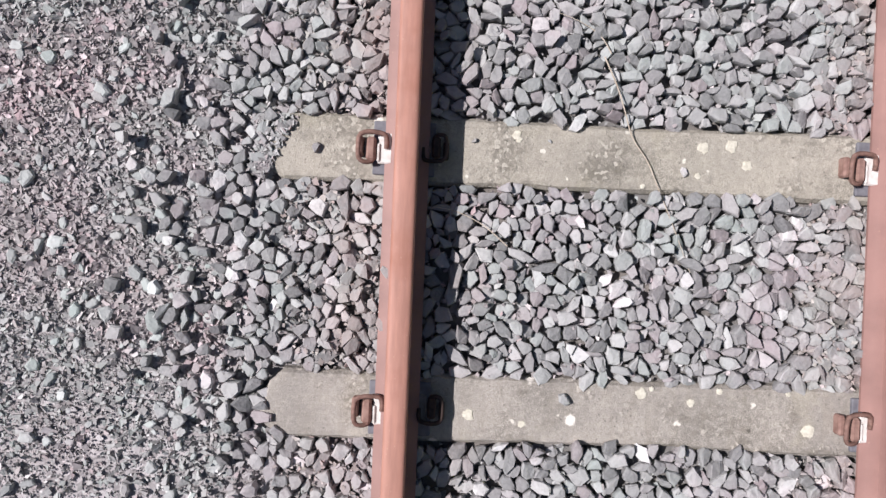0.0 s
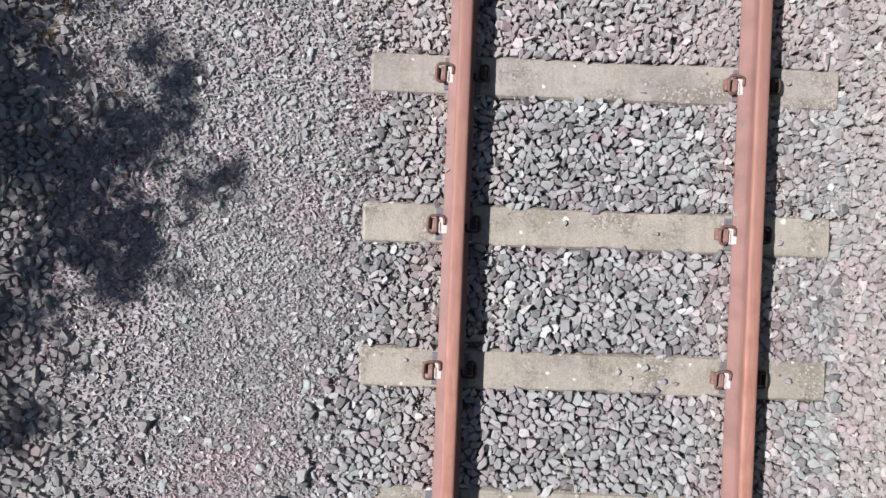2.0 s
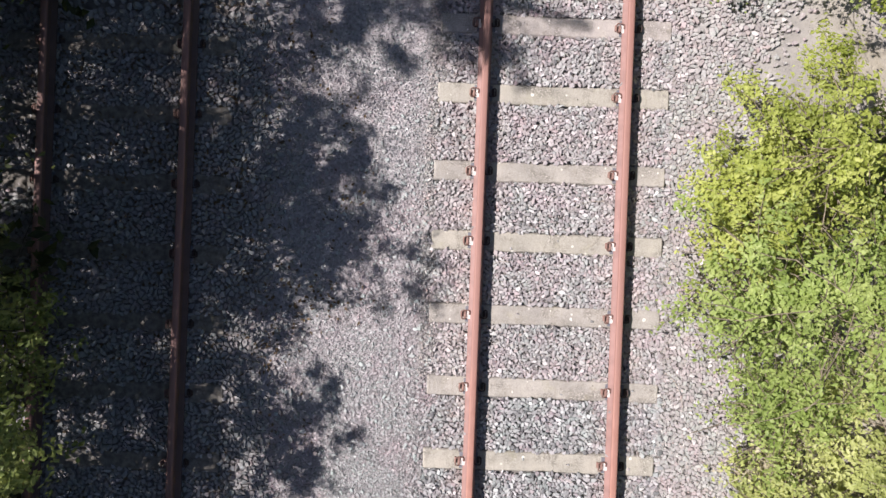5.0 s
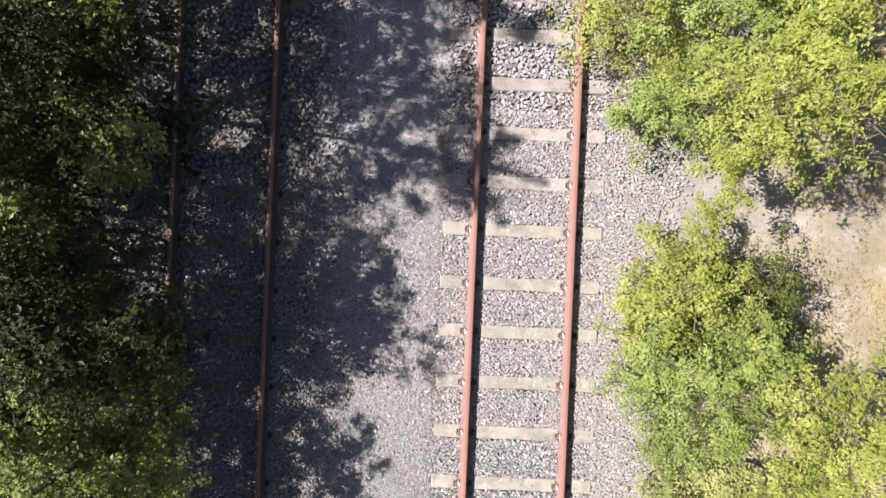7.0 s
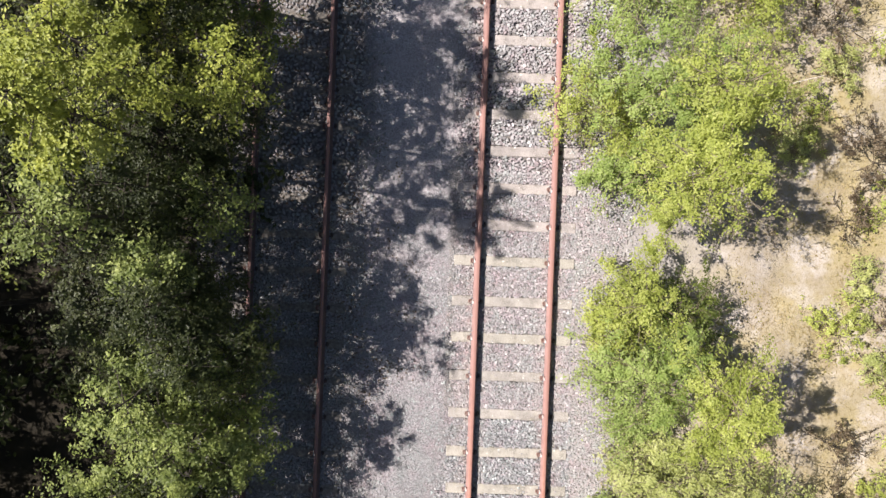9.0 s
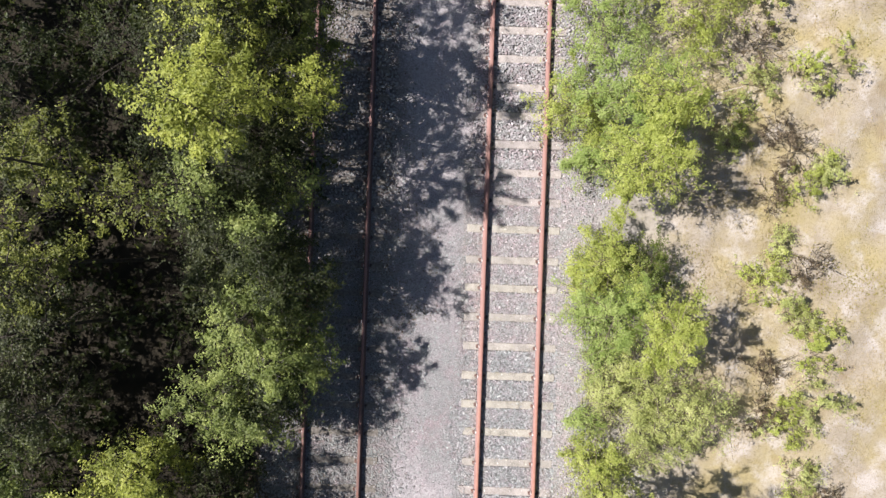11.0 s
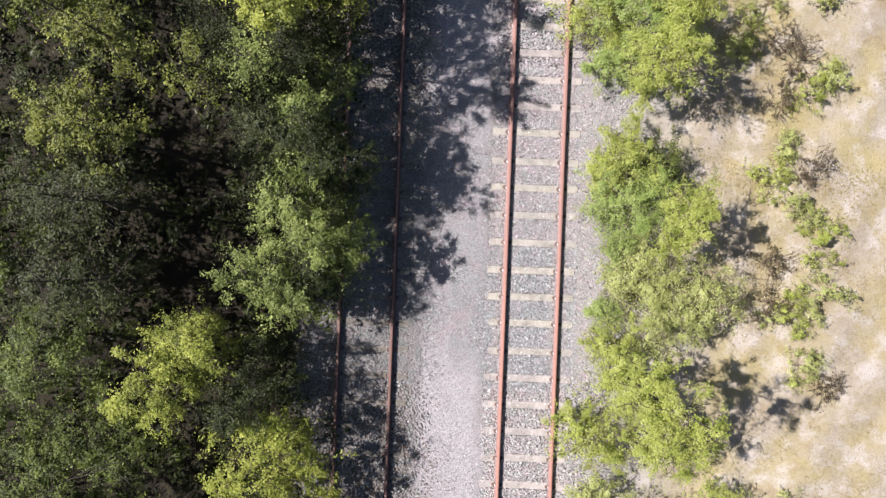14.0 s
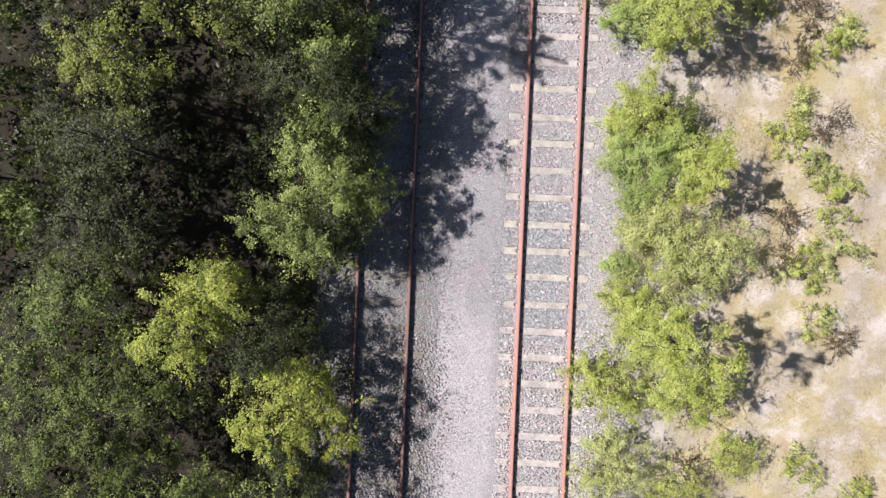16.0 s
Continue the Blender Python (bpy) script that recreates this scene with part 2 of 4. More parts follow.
TREE_LIME = leaf_material("yellow_green_tree_leaf", (0.105, 0.135, 0.021), (0.298, 0.338, 0.055), (0.605, 0.615, 0.15), 0.6, 0.28)
TREE_FRESH = leaf_material("fresh_tree_leaf", (0.075, 0.105, 0.024), (0.198, 0.245, 0.058), (0.50, 0.545, 0.185), 0.7, 0.26)
LEAF_OLIVE = leaf_material("olive_leaf", (0.052, 0.067, 0.011), (0.16, 0.18, 0.027), (0.37, 0.385, 0.08), 0.65, 0.22)
# near-black green that holds the shade under the trees
LEAF_SHADE = leaf_material("shade_dark_leaf", (0.016, 0.024, 0.007), (0.040, 0.054, 0.014), (0.11, 0.13, 0.038))


def ground_material():
    n = Nodes("ground_surface")
    at = n.world()
    wob = n.noise(0.55, 4.0, at=at)
    x = n.math("ADD", n.axis(at, 0), n.math("MULTIPLY", n.math("SUBTRACT", wob, 0.5), 1.1))
    grain, coarse = n.noise(55.0, 4.0, 0.7, at=at), n.cells(42.0, at=at, out="Color")
    chips = n.mix(n.axis(coarse, 0), (0.25, 0.232, 0.236), (0.50, 0.468, 0.476))
    chips = n.mix(n.step(n.noise(0.9, 4.0, at=at), 0.44, 0.66, 0.0, 0.5), chips, (0.40, 0.355, 0.36))
    bed = n.mix(grain, (0.11, 0.108, 0.105), (0.25, 0.24, 0.23))
    bed = n.mix(n.step(n.noise(2.5, 4.0, at=at), 0.45, 0.6, 0.0, 0.5), bed, (0.2, 0.17, 0.15))
    # soil under the trees: their deep shade is put into its near-black colour
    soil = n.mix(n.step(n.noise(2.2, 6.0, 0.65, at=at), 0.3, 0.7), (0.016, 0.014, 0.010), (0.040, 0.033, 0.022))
    big, mid, fine = n.noise(0.5, 5.0, 0.6, at=at), n.noise(2.6, 5.0, 0.65, at=at), n.noise(16.0, 5.0, 0.7, at=at)
    sand = n.mix(n.step(mid, 0.35, 0.65), (0.31, 0.262, 0.195), (0.395, 0.342, 0.275))
    sand = n.mix(n.step(big, 0.44, 0.62, 0.0, 0.8), sand, (0.37, 0.305, 0.145))
    sand = n.mix(n.step(n.noise(1.5, 5.0, 0.6, at=n.shift(at, (31.0, 7.0, 0.0))), 0.50, 0.66, 0.0, 0.65), sand, (0.51, 0.466, 0.44))
    sand = n.mix(n.step(fine, 0.50, 0.68, 0.0, 0.6), sand, (0.22, 0.175, 0.085))
    sand = n.mix(n.step(n.noise(0.9, 6.0, 0.65, at=n.shift(at, (3.0, 17.0, 0.0))), 0.57, 0.70, 0.0, 0.55), sand, (0.25, 0.185, 0.115))
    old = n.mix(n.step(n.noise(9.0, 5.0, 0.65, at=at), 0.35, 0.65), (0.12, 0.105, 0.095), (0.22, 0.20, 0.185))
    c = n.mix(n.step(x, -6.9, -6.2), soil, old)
    c = n.mix(n.step(x, -3.4, -3.0), c, chips)
    c = n.mix(n.step(x, -1.6, -0.95), c, bed)
    verge = n.mix(n.step(mid, 0.35, 0.65), (0.30, 0.28, 0.265), (0.40, 0.375, 0.355))
    c = n.mix(n.step(x, 1.7, 2.3), c, verge)
    c = n.mix(n.step(x, 2.6, 4.6), c, sand)
    n.bump(n.math("ADD", grain, n.axis(coarse, 1)), 0.6, 0.012)
    return n.done(c, 0.95, 0.0, 0.2)


GROUND = ground_material()


# ---- mesh helpers ----
def raw_mesh(name, verts, faces, material, smooth=False):
    """A mesh from arrays: verts (n, 3), faces (m, k)."""
    verts, faces = np.asarray(verts, np.float32), np.asarray(faces, np.int32)
    me = bpy.data.meshes.new(name)
    m, k = faces.shape
    me.vertices.add(len(verts))
    me.vertices.foreach_set("co", verts.ravel())
    me.loops.add(m * k)
    me.loops.foreach_set("vertex_index", faces.ravel())
    me.polygons.add(m)
    me.polygons.foreach_set("loop_start", np.arange(0, m * k, k, dtype=np.int32))
    me.polygons.foreach_set("use_smooth", np.full(m, smooth, bool))
    me.update(calc_edges=True)
    me.materials.append(material)
    return me


def thing(name, m, label, category, group="", kind=""):
    ob = new(name)
    ob.empty_display_size = 0.1
    ob.matrix_basis = m
    return tagged(ob, label, category, group, kind)


def part(name, bm, material, parent, label="", smooth=False):
    me = bpy.data.meshes.new(name)
    bm.to_mesh(me)
    bm.free()
    if smooth:
        for p in me.polygons:
            p.use_smooth = True
    me.materials.append(material)
    return part_of(name, me, parent, label)


def part_of(name, me, parent, label=""):
    ob = new(name, me)
    ob.parent = parent
    return tagged(ob, label)


def box(bm, x0, x1, y0, y1, z0, z1, bevel=0.0):
    made = bmesh.ops.create_cube(bm, size=1.0, matrix=Matrix.LocRotScale(((x0 + x1) / 2, (y0 + y1) / 2, (z0 + z1) / 2), None, (x1 - x0, y1 - y0, z1 - z0)))
    if bevel:
        edges = list({e for v in made["verts"] for e in v.link_edges})
        bmesh.ops.bevel(bm, geom=edges, offset=bevel, segments=1, affect="EDGES", profile=0.6)
    return bm


def tube(points, radii, sides=8):
    """Vertices and quads of a tapered tube along points."""
    pts, verts, faces = [Vector(p) for p in points], [], []
    side = Vector((1, 0, 0))
    for i, p in enumerate(pts):
        ahead = (pts[min(i + 1, len(pts) - 1)] - pts[max(i - 1, 0)]).normalized()
        side = side - ahead * side.dot(ahead)
        if side.length < 1e-3:
            side = ahead.orthogonal()
        side.normalize()
        up = ahead.cross(side)
        for k in range(sides):
            a = 2 * math.pi * k / sides
            verts.append(p + (side * math.cos(a) + up * math.sin(a)) * radii[i])
    for i in range(len(pts) - 1):
        for k in range(sides):
            a, b = i * sides + k, i * sides + (k + 1) % sides
            faces.append((a, b, b + sides, a + sides))
    return [tuple(v) for v in verts], faces


def tube_bm(points, radii, sides=8):
    bm = bmesh.new()
    verts, faces = tube(points, radii, sides)
    vs = [bm.verts.new(v) for v in verts]
    for f in faces:
        bm.faces.new([vs[i] for i in f])
    bm.faces.new(vs[:sides][::-1])
    bm.faces.new(vs[-sides:])
    return bm


def smooth_path(points, steps=6):
    """Catmull-Rom through points."""
    p = [Vector(points[0])] + [Vector(q) for q in points] + [Vector(points[-1])]
    out = []
    for i in range(1, len(p) - 2):
        for s in range(steps):
            t = s / steps
            out.append(0.5 * (2 * p[i] + (p[i + 1] - p[i - 1]) * t + (2 * p[i - 1] - 5 * p[i] + 4 * p[i + 1] - p[i + 2]) * t * t + (3 * p[i] - p[i - 1] - 3 * p[i + 1] + p[i + 2]) * t ** 3))
    return out + [p[-2]]


# ---- ground ----
TRACK_B = -4.68


def ground_height(x, y):
    """The lie of the land: a low ballast bed under both tracks and rough ground beside them."""
    z = np.full_like(x, -0.045)
    z -= 0.02 * np.exp(-((x + 2.4) / 0.5) ** 2)
    z -= 0.10 * np.clip((x - 1.7) / 1.2, 0, 1)
    z -= 0.12 * np.clip((-6.3 - x) / 1.0, 0, 1)
    rough = np.clip((x - 1.9) / 1.5, 0, 1) + np.clip((-6.5 - x) / 1.0, 0, 1)
    z += rough * (0.05 * np.sin(1.3 * x + 0.8 * y) * np.cos(0.9 * y - 0.4 * x) + 0.03 * np.sin(3.1 * x - 2.2 * y))
    return z


def graded(inner, step, outer):
    near = np.arange(-inner, inner + step / 2, step)
    far = inner + (outer - inner) * (np.arange(1, 15) / 14.0) ** 2.2
    return np.concatenate([-far[::-1], near, far])


gx, gy = np.meshgrid(graded(18.0, 0.25, 600.0), graded(18.0, 0.25, 600.0), indexing="ij")
nx, ny = gx.shape
idx = np.arange(nx * ny).reshape(nx, ny)
quads = np.stack([idx[:-1, :-1], idx[1:, :-1], idx[1:, 1:], idx[:-1, 1:]], -1).reshape(-1, 4)
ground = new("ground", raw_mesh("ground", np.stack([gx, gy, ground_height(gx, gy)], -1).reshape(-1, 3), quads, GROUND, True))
tagged(ground, "grey gravel, dry sandy ground and soil coloured dark for tree shade", "ground", kind="structure")

# ---- rails ----
PROFILE = [(0.070, 0.0), (0.070, 0.010), (0.045, 0.016), (0.016, 0.030), (0.010, 0.045), (0.010, 0.105), (0.016, 0.116), (0.034, 0.124), (0.0355, 0.143), (0.0345, 0.1475), (0.0325, 0.1515), (0.0290, 0.1547), (0.0240, 0.1568), (0.0170, 0.1580), (0.0080, 0.1588)]


# rust of track B, with the trees' shade put into its darker colour
RUST_SHADE = rust_material("shade_darkened_rust", (0.17, 0.095, 0.08), (0.12, 0.075, 0.065))


def rolled(outline, cant, steel, name, parent):
    """One band of the rail's section, drawn out along the track."""
    bm = bmesh.new()
    loop = outline + [(-px, pz) for px, pz in reversed(outline)]
    rings = [[bm.verts.new((px + cant * pz, -60.0 + 2.0 * k, pz)) for px, pz in loop] for k in range(61)]
    for a, b in zip(rings, rings[1:]):
        for i in range(len(loop)):
            j = (i + 1) % len(loop)
            bm.faces.new((a[i], b[i], b[j], a[j]))
    bm.faces.new(rings[0])
    bm.faces.new(rings[-1][::-1])
    bmesh.ops.recalc_face_normals(bm, faces=bm.faces)
    for f in bm.faces:
        f.smooth = len(f.verts) == 4
    for e in bm.edges:
        e.smooth = len(e.link_faces) == 2 and e.calc_face_angle() < 0.6
    return part(name, bm, steel, parent)


def rail(x, cant, label, steel):
    r = thing("rail", pose(x, 0, 0.012), label, "rail", "rails of the railway")
    rolled(PROFILE[6:], cant, steel, "rail_head", r)
    rolled(PROFILE[3:7], cant, steel, "rail_web", r)
    rolled(PROFILE[:4], cant, steel, "rail_foot", r)
    return r


RAIL_LABEL = "rusty orange-brown steel flat-bottom rail clipped to concrete sleepers"
for cx, lab, steel in ((0.0, RAIL_LABEL, RUST), (TRACK_B, "dark rusty steel flat-bottom rail in the shade of trees", RUST_SHADE)):
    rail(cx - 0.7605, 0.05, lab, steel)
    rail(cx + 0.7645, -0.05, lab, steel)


# ---- sleepers ----
def sleeper_body(broken):
    """A prestressed concrete sleeper with a shallower middle and sloping sides."""
    rnd = random.Random(5 if broken else 4)
    bm = bmesh.new()
    rings = []
    xs = [-1.25, -1.235] + [-1.2 + 0.06 * k for k in range(41)] + [1.222, 1.235]
    for i, x in enumerate(xs):
        end = 0.012 if i in (0, len(xs) - 1) else 0.0
        dip = -0.012 * (1 - min(1, abs(x) / 0.5)) - end
        w = 0.104 - 0.006 * (1 - min(1, abs(x) / 0.5)) - end
        b = w + 0.03
        e, e2 = rnd.uniform(-0.0012, 0.0012) - 0.006 * (rnd.random() < 0.06), rnd.uniform(-0.0012, 0.0012) - 0.006 * (rnd.random() < 0.06)
        rings.append([bm.verts.new((x, sy, sz)) for sy, sz in ((-b, -0.2), (-w - 0.006 - e2, dip - 0.02), (-w + 0.006 - e2, dip - 0.003), (-w + 0.02, dip), (w - 0.02, dip), (w - 0.006 + e, dip - 0.003), (w + 0.006 + e, dip - 0.02), (b, -0.2))])
    if broken:
        # the corners of one end have broken off
        for i, cut in ((0, 0.55), (1, 0.72), (2, 0.90)):
            for k, v in enumerate(rings[i]):
                v.co.y *= cut * rnd.uniform(0.94, 1.06)
                v.co.x += 0.035 + 0.02 * (k > 3) + rnd.uniform(0, 0.012)
    for a, b in zip(rings, rings[1:]):
        for i in range(8):
            bm.faces.new((a[i], a[(i + 1) % 8], b[(i + 1) % 8], b[i]))
    bm.faces.new(rings[0][::-1])
    bm.faces.new(rings[-1])
    bmesh.ops.recalc_face_normals(bm, faces=bm.faces)
    return bm


CLIP_PATH = [(x * 0.88, y * 0.76, z) for x, y, z in [(0.006, -0.035, 0.030), (0.006, 0.0, 0.030), (0.004, -0.052, 0.032), (-0.012, -0.066, 0.040), (-0.038, -0.062, 0.048), (-0.047, -0.035, 0.053), (-0.047, 0.015, 0.056), (-0.040, 0.045, 0.056), (-0.012, 0.056, 0.052), (0.028, 0.054, 0.044), (0.046, 0.045, 0.038), (0.050, 0.020, 0.034), (0.049, -0.008, 0.032)][1:]]


SLEEPER_LOOKS = {CONCRETE: "weathered tan concrete sleeper with pale lichen spots", GREY_CONCRETE: "weathered dull grey concrete sleeper with pale lichen spots", PALE_CONCRETE: "bleached pale pinkish-grey concrete sleeper between the rails", DARK_CONCRETE: "dark brown-grey concrete sleeper half buried in shaded ballast"}


def make_sleeper(broken=False, concrete=CONCRETE):
    s = thing("railway_sleeper", pose(0, 0, 0), SLEEPER_LOOKS[concrete], "sleeper", "sleepers under the rails")
    part("body", sleeper_body(broken), concrete, s)
    for side in (-1, 1):
        pad = bmesh.new()
        box(pad, (0.7645 if side > 0 else -0.7605) - 0.098, (0.7645 if side > 0 else -0.7605) + 0.098, -0.085, 0.085, -0.004, 0.012, 0.003)
        part("rail_pad", pad, RUBBER, s, "dark grey rubber rail pad")
        for way in (-1, 1):
            m = Matrix.Translation(((0.7645 if side > 0 else -0.7605) - way * 0.098, 0, 0)) @ (Matrix.Rotation(0 if way == 1 else math.pi, 4, "Z"))
            hb = bmesh.new()
            box(hb, -0.052, -0.030, -0.030, 0.034, -0.004, 0.034, 0.006)
            box(hb, -0.020, 0.012, -0.045, 0.030, -0.004, 0.045, 0.008)
            if way == -1:
                m = m @ Matrix.Diagonal((0.85, 0.9, 0.72, 1.0))
            hb.transform(m)
            # way -1 lies in the rail's shade and takes the shade-darkened colours
            housing = part("clip_housing", hb, HOUSING_IRON if way == 1 else SHADE_STEEL, s, "rusty cast iron clip housing")
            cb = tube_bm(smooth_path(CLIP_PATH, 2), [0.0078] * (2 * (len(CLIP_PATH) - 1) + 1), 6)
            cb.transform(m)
            part("spring_clip", cb, CLIP_STEEL if way == 1 else SHADE_STEEL, housing, "dark rusty bent spring steel clip", True)
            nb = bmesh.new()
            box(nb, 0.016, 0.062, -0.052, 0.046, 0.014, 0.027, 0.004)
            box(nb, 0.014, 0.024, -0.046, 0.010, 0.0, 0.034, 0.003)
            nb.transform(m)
            part("insulator", nb, NYLON if way == 1 else SHADE_NYLON, housing, "white nylon insulator" if way == 1 else "nylon insulator coloured dark for the rail's shade")
    return s


sleeper, sleeper_grey, sleeper_cracked, sleeper_broken, sleeper_dark, sleeper_pale = make_sleeper(), make_sleeper(False, GREY_CONCRETE), make_sleeper(True), make_sleeper(True, GREY_CONCRETE), make_sleeper(False, DARK_CONCRETE), make_sleeper(False, PALE_CONCRETE)
SLEEPERS_A = [-0.512, 0.302, 1.047, 1.81, 2.60, 3.385, 4.167, 4.922, 5.755, 6.50, 7.27]
rows_a = [SLEEPERS_A[0] - 0.765 * k for k in range(16, 0, -1)] + SLEEPERS_A + [SLEEPERS_A[-1] + 0.765 * k for k in range(1, 15)]
rows_b = [1.65 + 0.752 * k for k in range(-17, 20)]
rnd = random.Random(11)
laid = set()
for cx, ys in ((0.0, rows_a), (TRACK_B, rows_b)):
    for y in ys:
        pattern = sleeper_dark if cx else sleeper_broken if y == SLEEPERS_A[0] else sleeper_cracked if y == SLEEPERS_A[1] else sleeper_grey if y == SLEEPERS_A[4] or rnd.random() < 0.12 else sleeper if y in SLEEPERS_A[:9] else sleeper_pale
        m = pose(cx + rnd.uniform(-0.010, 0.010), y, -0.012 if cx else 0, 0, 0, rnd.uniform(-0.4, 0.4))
        if pattern in laid:
            copy_thing(pattern, m)
        else:
            pattern.matrix_basis = m
            laid.add(pattern)
tagged(sleeper_cracked, "weathered tan concrete sleeper with a broken end in the gravel")
tagged(sleeper_broken, "weathered grey concrete sleeper with a broken end in the gravel")


LICHEN = plain_material("pale_lichen", (0.50, 0.47, 0.39), (0.66, 0.63, 0.54), 90.0, 0.95)


def lichen(parent, seed, spots):
    """Crusts of pale lichen: low, ragged discs on the sleeper's top."""
    rnd = random.Random(seed)
    for x, y, r in spots:
        bm = bmesh.new()
        a0, dip = rnd.uniform(0, 6), -0.012 * (1 - min(1, abs(x) / 0.5))
        reach = [r * rnd.uniform(0.72, 1.15) for _ in range(14)]
        rings = [[bm.verts.new((x + k * q * math.cos(a0 + i * 0.4488), y + k * q * math.sin(a0 + i * 0.4488), dip + h)) for i, q in enumerate(reach)] for k, h in ((1.0, -0.002), (0.9, 0.0022), (0.5, 0.003))]
        for a, b in zip(rings, rings[1:]):
            for i in range(14):
                bm.faces.new((a[i], a[(i + 1) % 14], b[(i + 1) % 14], b[i]))
        bm.faces.new(rings[-1])
        part("lichen", bm, LICHEN, parent, "pale crust of lichen")


lichen(sleeper_cracked, 1, [(0.189, 0.047, 0.020), (0.277, 0.057, 0.022), (0.328, -0.003, 0.018), (-0.406, 0.062, 0.016), (-0.397, 0.046, 0.011), (0.175, -0.043, 0.011), (0.003, -0.083, 0.009)])
lichen(sleeper_broken, 2, [(-0.543, -0.016, 0.020), (-0.371, -0.039, 0.014), (0.007, 0.070, 0.018), (0.536, -0.027, 0.022), (0.255, 0.086, 0.011), (0.164, 0.047, 0.014), (0.040, 0.086, 0.009), (0.470, 0.087, 0.009)])


# ---- stones ----
def stone_shapes(count, seed, fine):
    """Angular slabs of crushed rock: a six-sided waist, for fine ones a worn shoulder, and a tilted flat top; the underside lies in the bed."""
    g = np.random.default_rng(seed)
    shapes = []
    for _ in range(count):
        a = (np.arange(6) + g.uniform(-0.34, 0.34, 6)) * np.pi / 3
        waist = g.uniform(0.70, 1.16, 6)
        plan = np.stack([np.cos(a) * waist, np.sin(a) * waist * g.uniform(0.46, 0.86)], -1)
        slope, tall = g.normal(0, 0.10, 2), g.uniform(0.42, 0.72)
        levels = ((1.0, -0.25, 0.10), (0.90, 0.68, 0.04), (g.uniform(0.60, 0.78), 1.0, 0.015)) if fine else ((1.0, -0.25, 0.10), (g.uniform(0.66, 0.84), 1.0, 0.02))
        rings = []
        for inset, up, loose in levels:
            p = plan * (inset * g.uniform(0.93, 1.07, 6))[:, None] + g.normal(0, 0.03, 2) * (up > 0.9)
            z = tall * up + (p @ slope if up > 0.5 else 0.0) + g.normal(0, loose, 6)
            rings.append(np.column_stack([p, z]))
        shapes.append(np.concatenate(rings))
    n = len(levels)
    sides = [q for r in range(n - 1) for i in range(6) for j in [(i + 1) % 6] for q in ((6 * r + i, 6 * r + j, 6 * r + 6 + j), (6 * r + i, 6 * r + 6 + j, 6 * r + 6 + i))]
    t = 6 * (n - 1)
    return np.array(shapes), np.array(sides + [(t, t + 1, t + 2), (t, t + 2, t + 3), (t, t + 3, t + 4), (t, t + 4, t + 5)])


def chip_shapes(count, seed):
    """Flat-topped chips that narrow downwards into the bed."""
    g = np.random.default_rng(seed)
    base = np.array([(1, 0, 0.35), (0, 1, 0.35), (-1, 0, 0.35), (0, -1, 0.35), (0, 0, -0.7)], float)
    tris = np.array([(0, 1, 2), (0, 2, 3), (1, 0, 4), (2, 1, 4), (3, 2, 4), (0, 3, 4)])
    loose = np.array([(0.25, 0.25, 0.08)] * 4 + [(0.15, 0.15, 0.1)])
    return np.array([(base + g.normal(0, 1, base.shape) * loose) * (1.15, g.uniform(0.45, 0.95), 1.0) for _ in range(count)]), tris


def turns(g, n, tip):
    """n random turns: any heading, tipped by up to about tip radians."""
    a, b, c = g.uniform(0, 2 * np.pi, n), g.normal(0, tip, n), g.normal(0, tip, n)
    out = np.empty((n, 3, 3))
    ca, sa, cb, sb, cc, sc = np.cos(a), np.sin(a), np.cos(b), np.sin(b), np.cos(c), np.sin(c)
    rz = np.zeros((n, 3, 3)); rz[:, 0, 0] = ca; rz[:, 0, 1] = -sa; rz[:, 1, 0] = sa; rz[:, 1, 1] = ca; rz[:, 2, 2] = 1
    rx = np.zeros((n, 3, 3)); rx[:, 0, 0] = 1; rx[:, 1, 1] = cb; rx[:, 1, 2] = -sb; rx[:, 2, 1] = sb; rx[:, 2, 2] = cb
    ry = np.zeros((n, 3, 3)); ry[:, 1, 1] = 1; ry[:, 0, 0] = cc; ry[:, 0, 2] = sc; ry[:, 2, 0] = -sc; ry[:, 2, 2] = cc
    return rz @ ry @ rx


def scatter(g, x0, x1, y0, y1, gap):
    xs, ys = np.arange(x0, x1, gap), np.arange(y0, y1, gap * 0.87)
    px, py = np.meshgrid(xs, ys, indexing="ij")
    px = px + (np.arange(len(ys)) % 2) * gap / 2
    return (px + g.uniform(-0.36, 0.36, px.shape) * gap).ravel(), (py + g.uniform(-0.36, 0.36, py.shape) * gap).ravel()


def heap(name, shapes, tris, x, y, z, size, g, material, tip=0.5, flat=1.0):
    n = len(x)
    kind = g.integers(0, len(shapes), n)
    v = np.einsum("nij,nkj->nki", turns(g, n, tip), shapes[kind] * (1, 1, flat)) * size[:, None, None] + np.stack([x, y, z], -1)[:, None]
    k = shapes.shape[1]
    f = (tris[None] + (np.arange(n) * k)[:, None, None]).reshape(-1, 3)
    return raw_mesh(name, v.reshape(-1, 3), f, material)


def off_sleepers(x, y, cx, ys, margin=0.008):
    ys = np.array(ys)
    near = np.abs(y[:, None] - ys[None]).min(1)
    end = np.where((x < 0) & (y > -0.8) & (y < 0.6), 1.19, 1.25)
    return (near > 0.112 + margin) | (np.abs(x - cx) > end + margin)


def wave(y, seed):
    return 0.10 * np.sin(1.7 * y + seed) + 0.07 * np.sin(4.3 * y + 2 * seed) + 0.04 * np.sin(9.1 * y + 3 * seed)


STONES, STONE_TRIS = stone_shapes(24, 3, False)
FINE, FINE_TRIS = stone_shapes(40, 8, True)
CHIP, CHIP_TRIS = chip_shapes(16, 4)
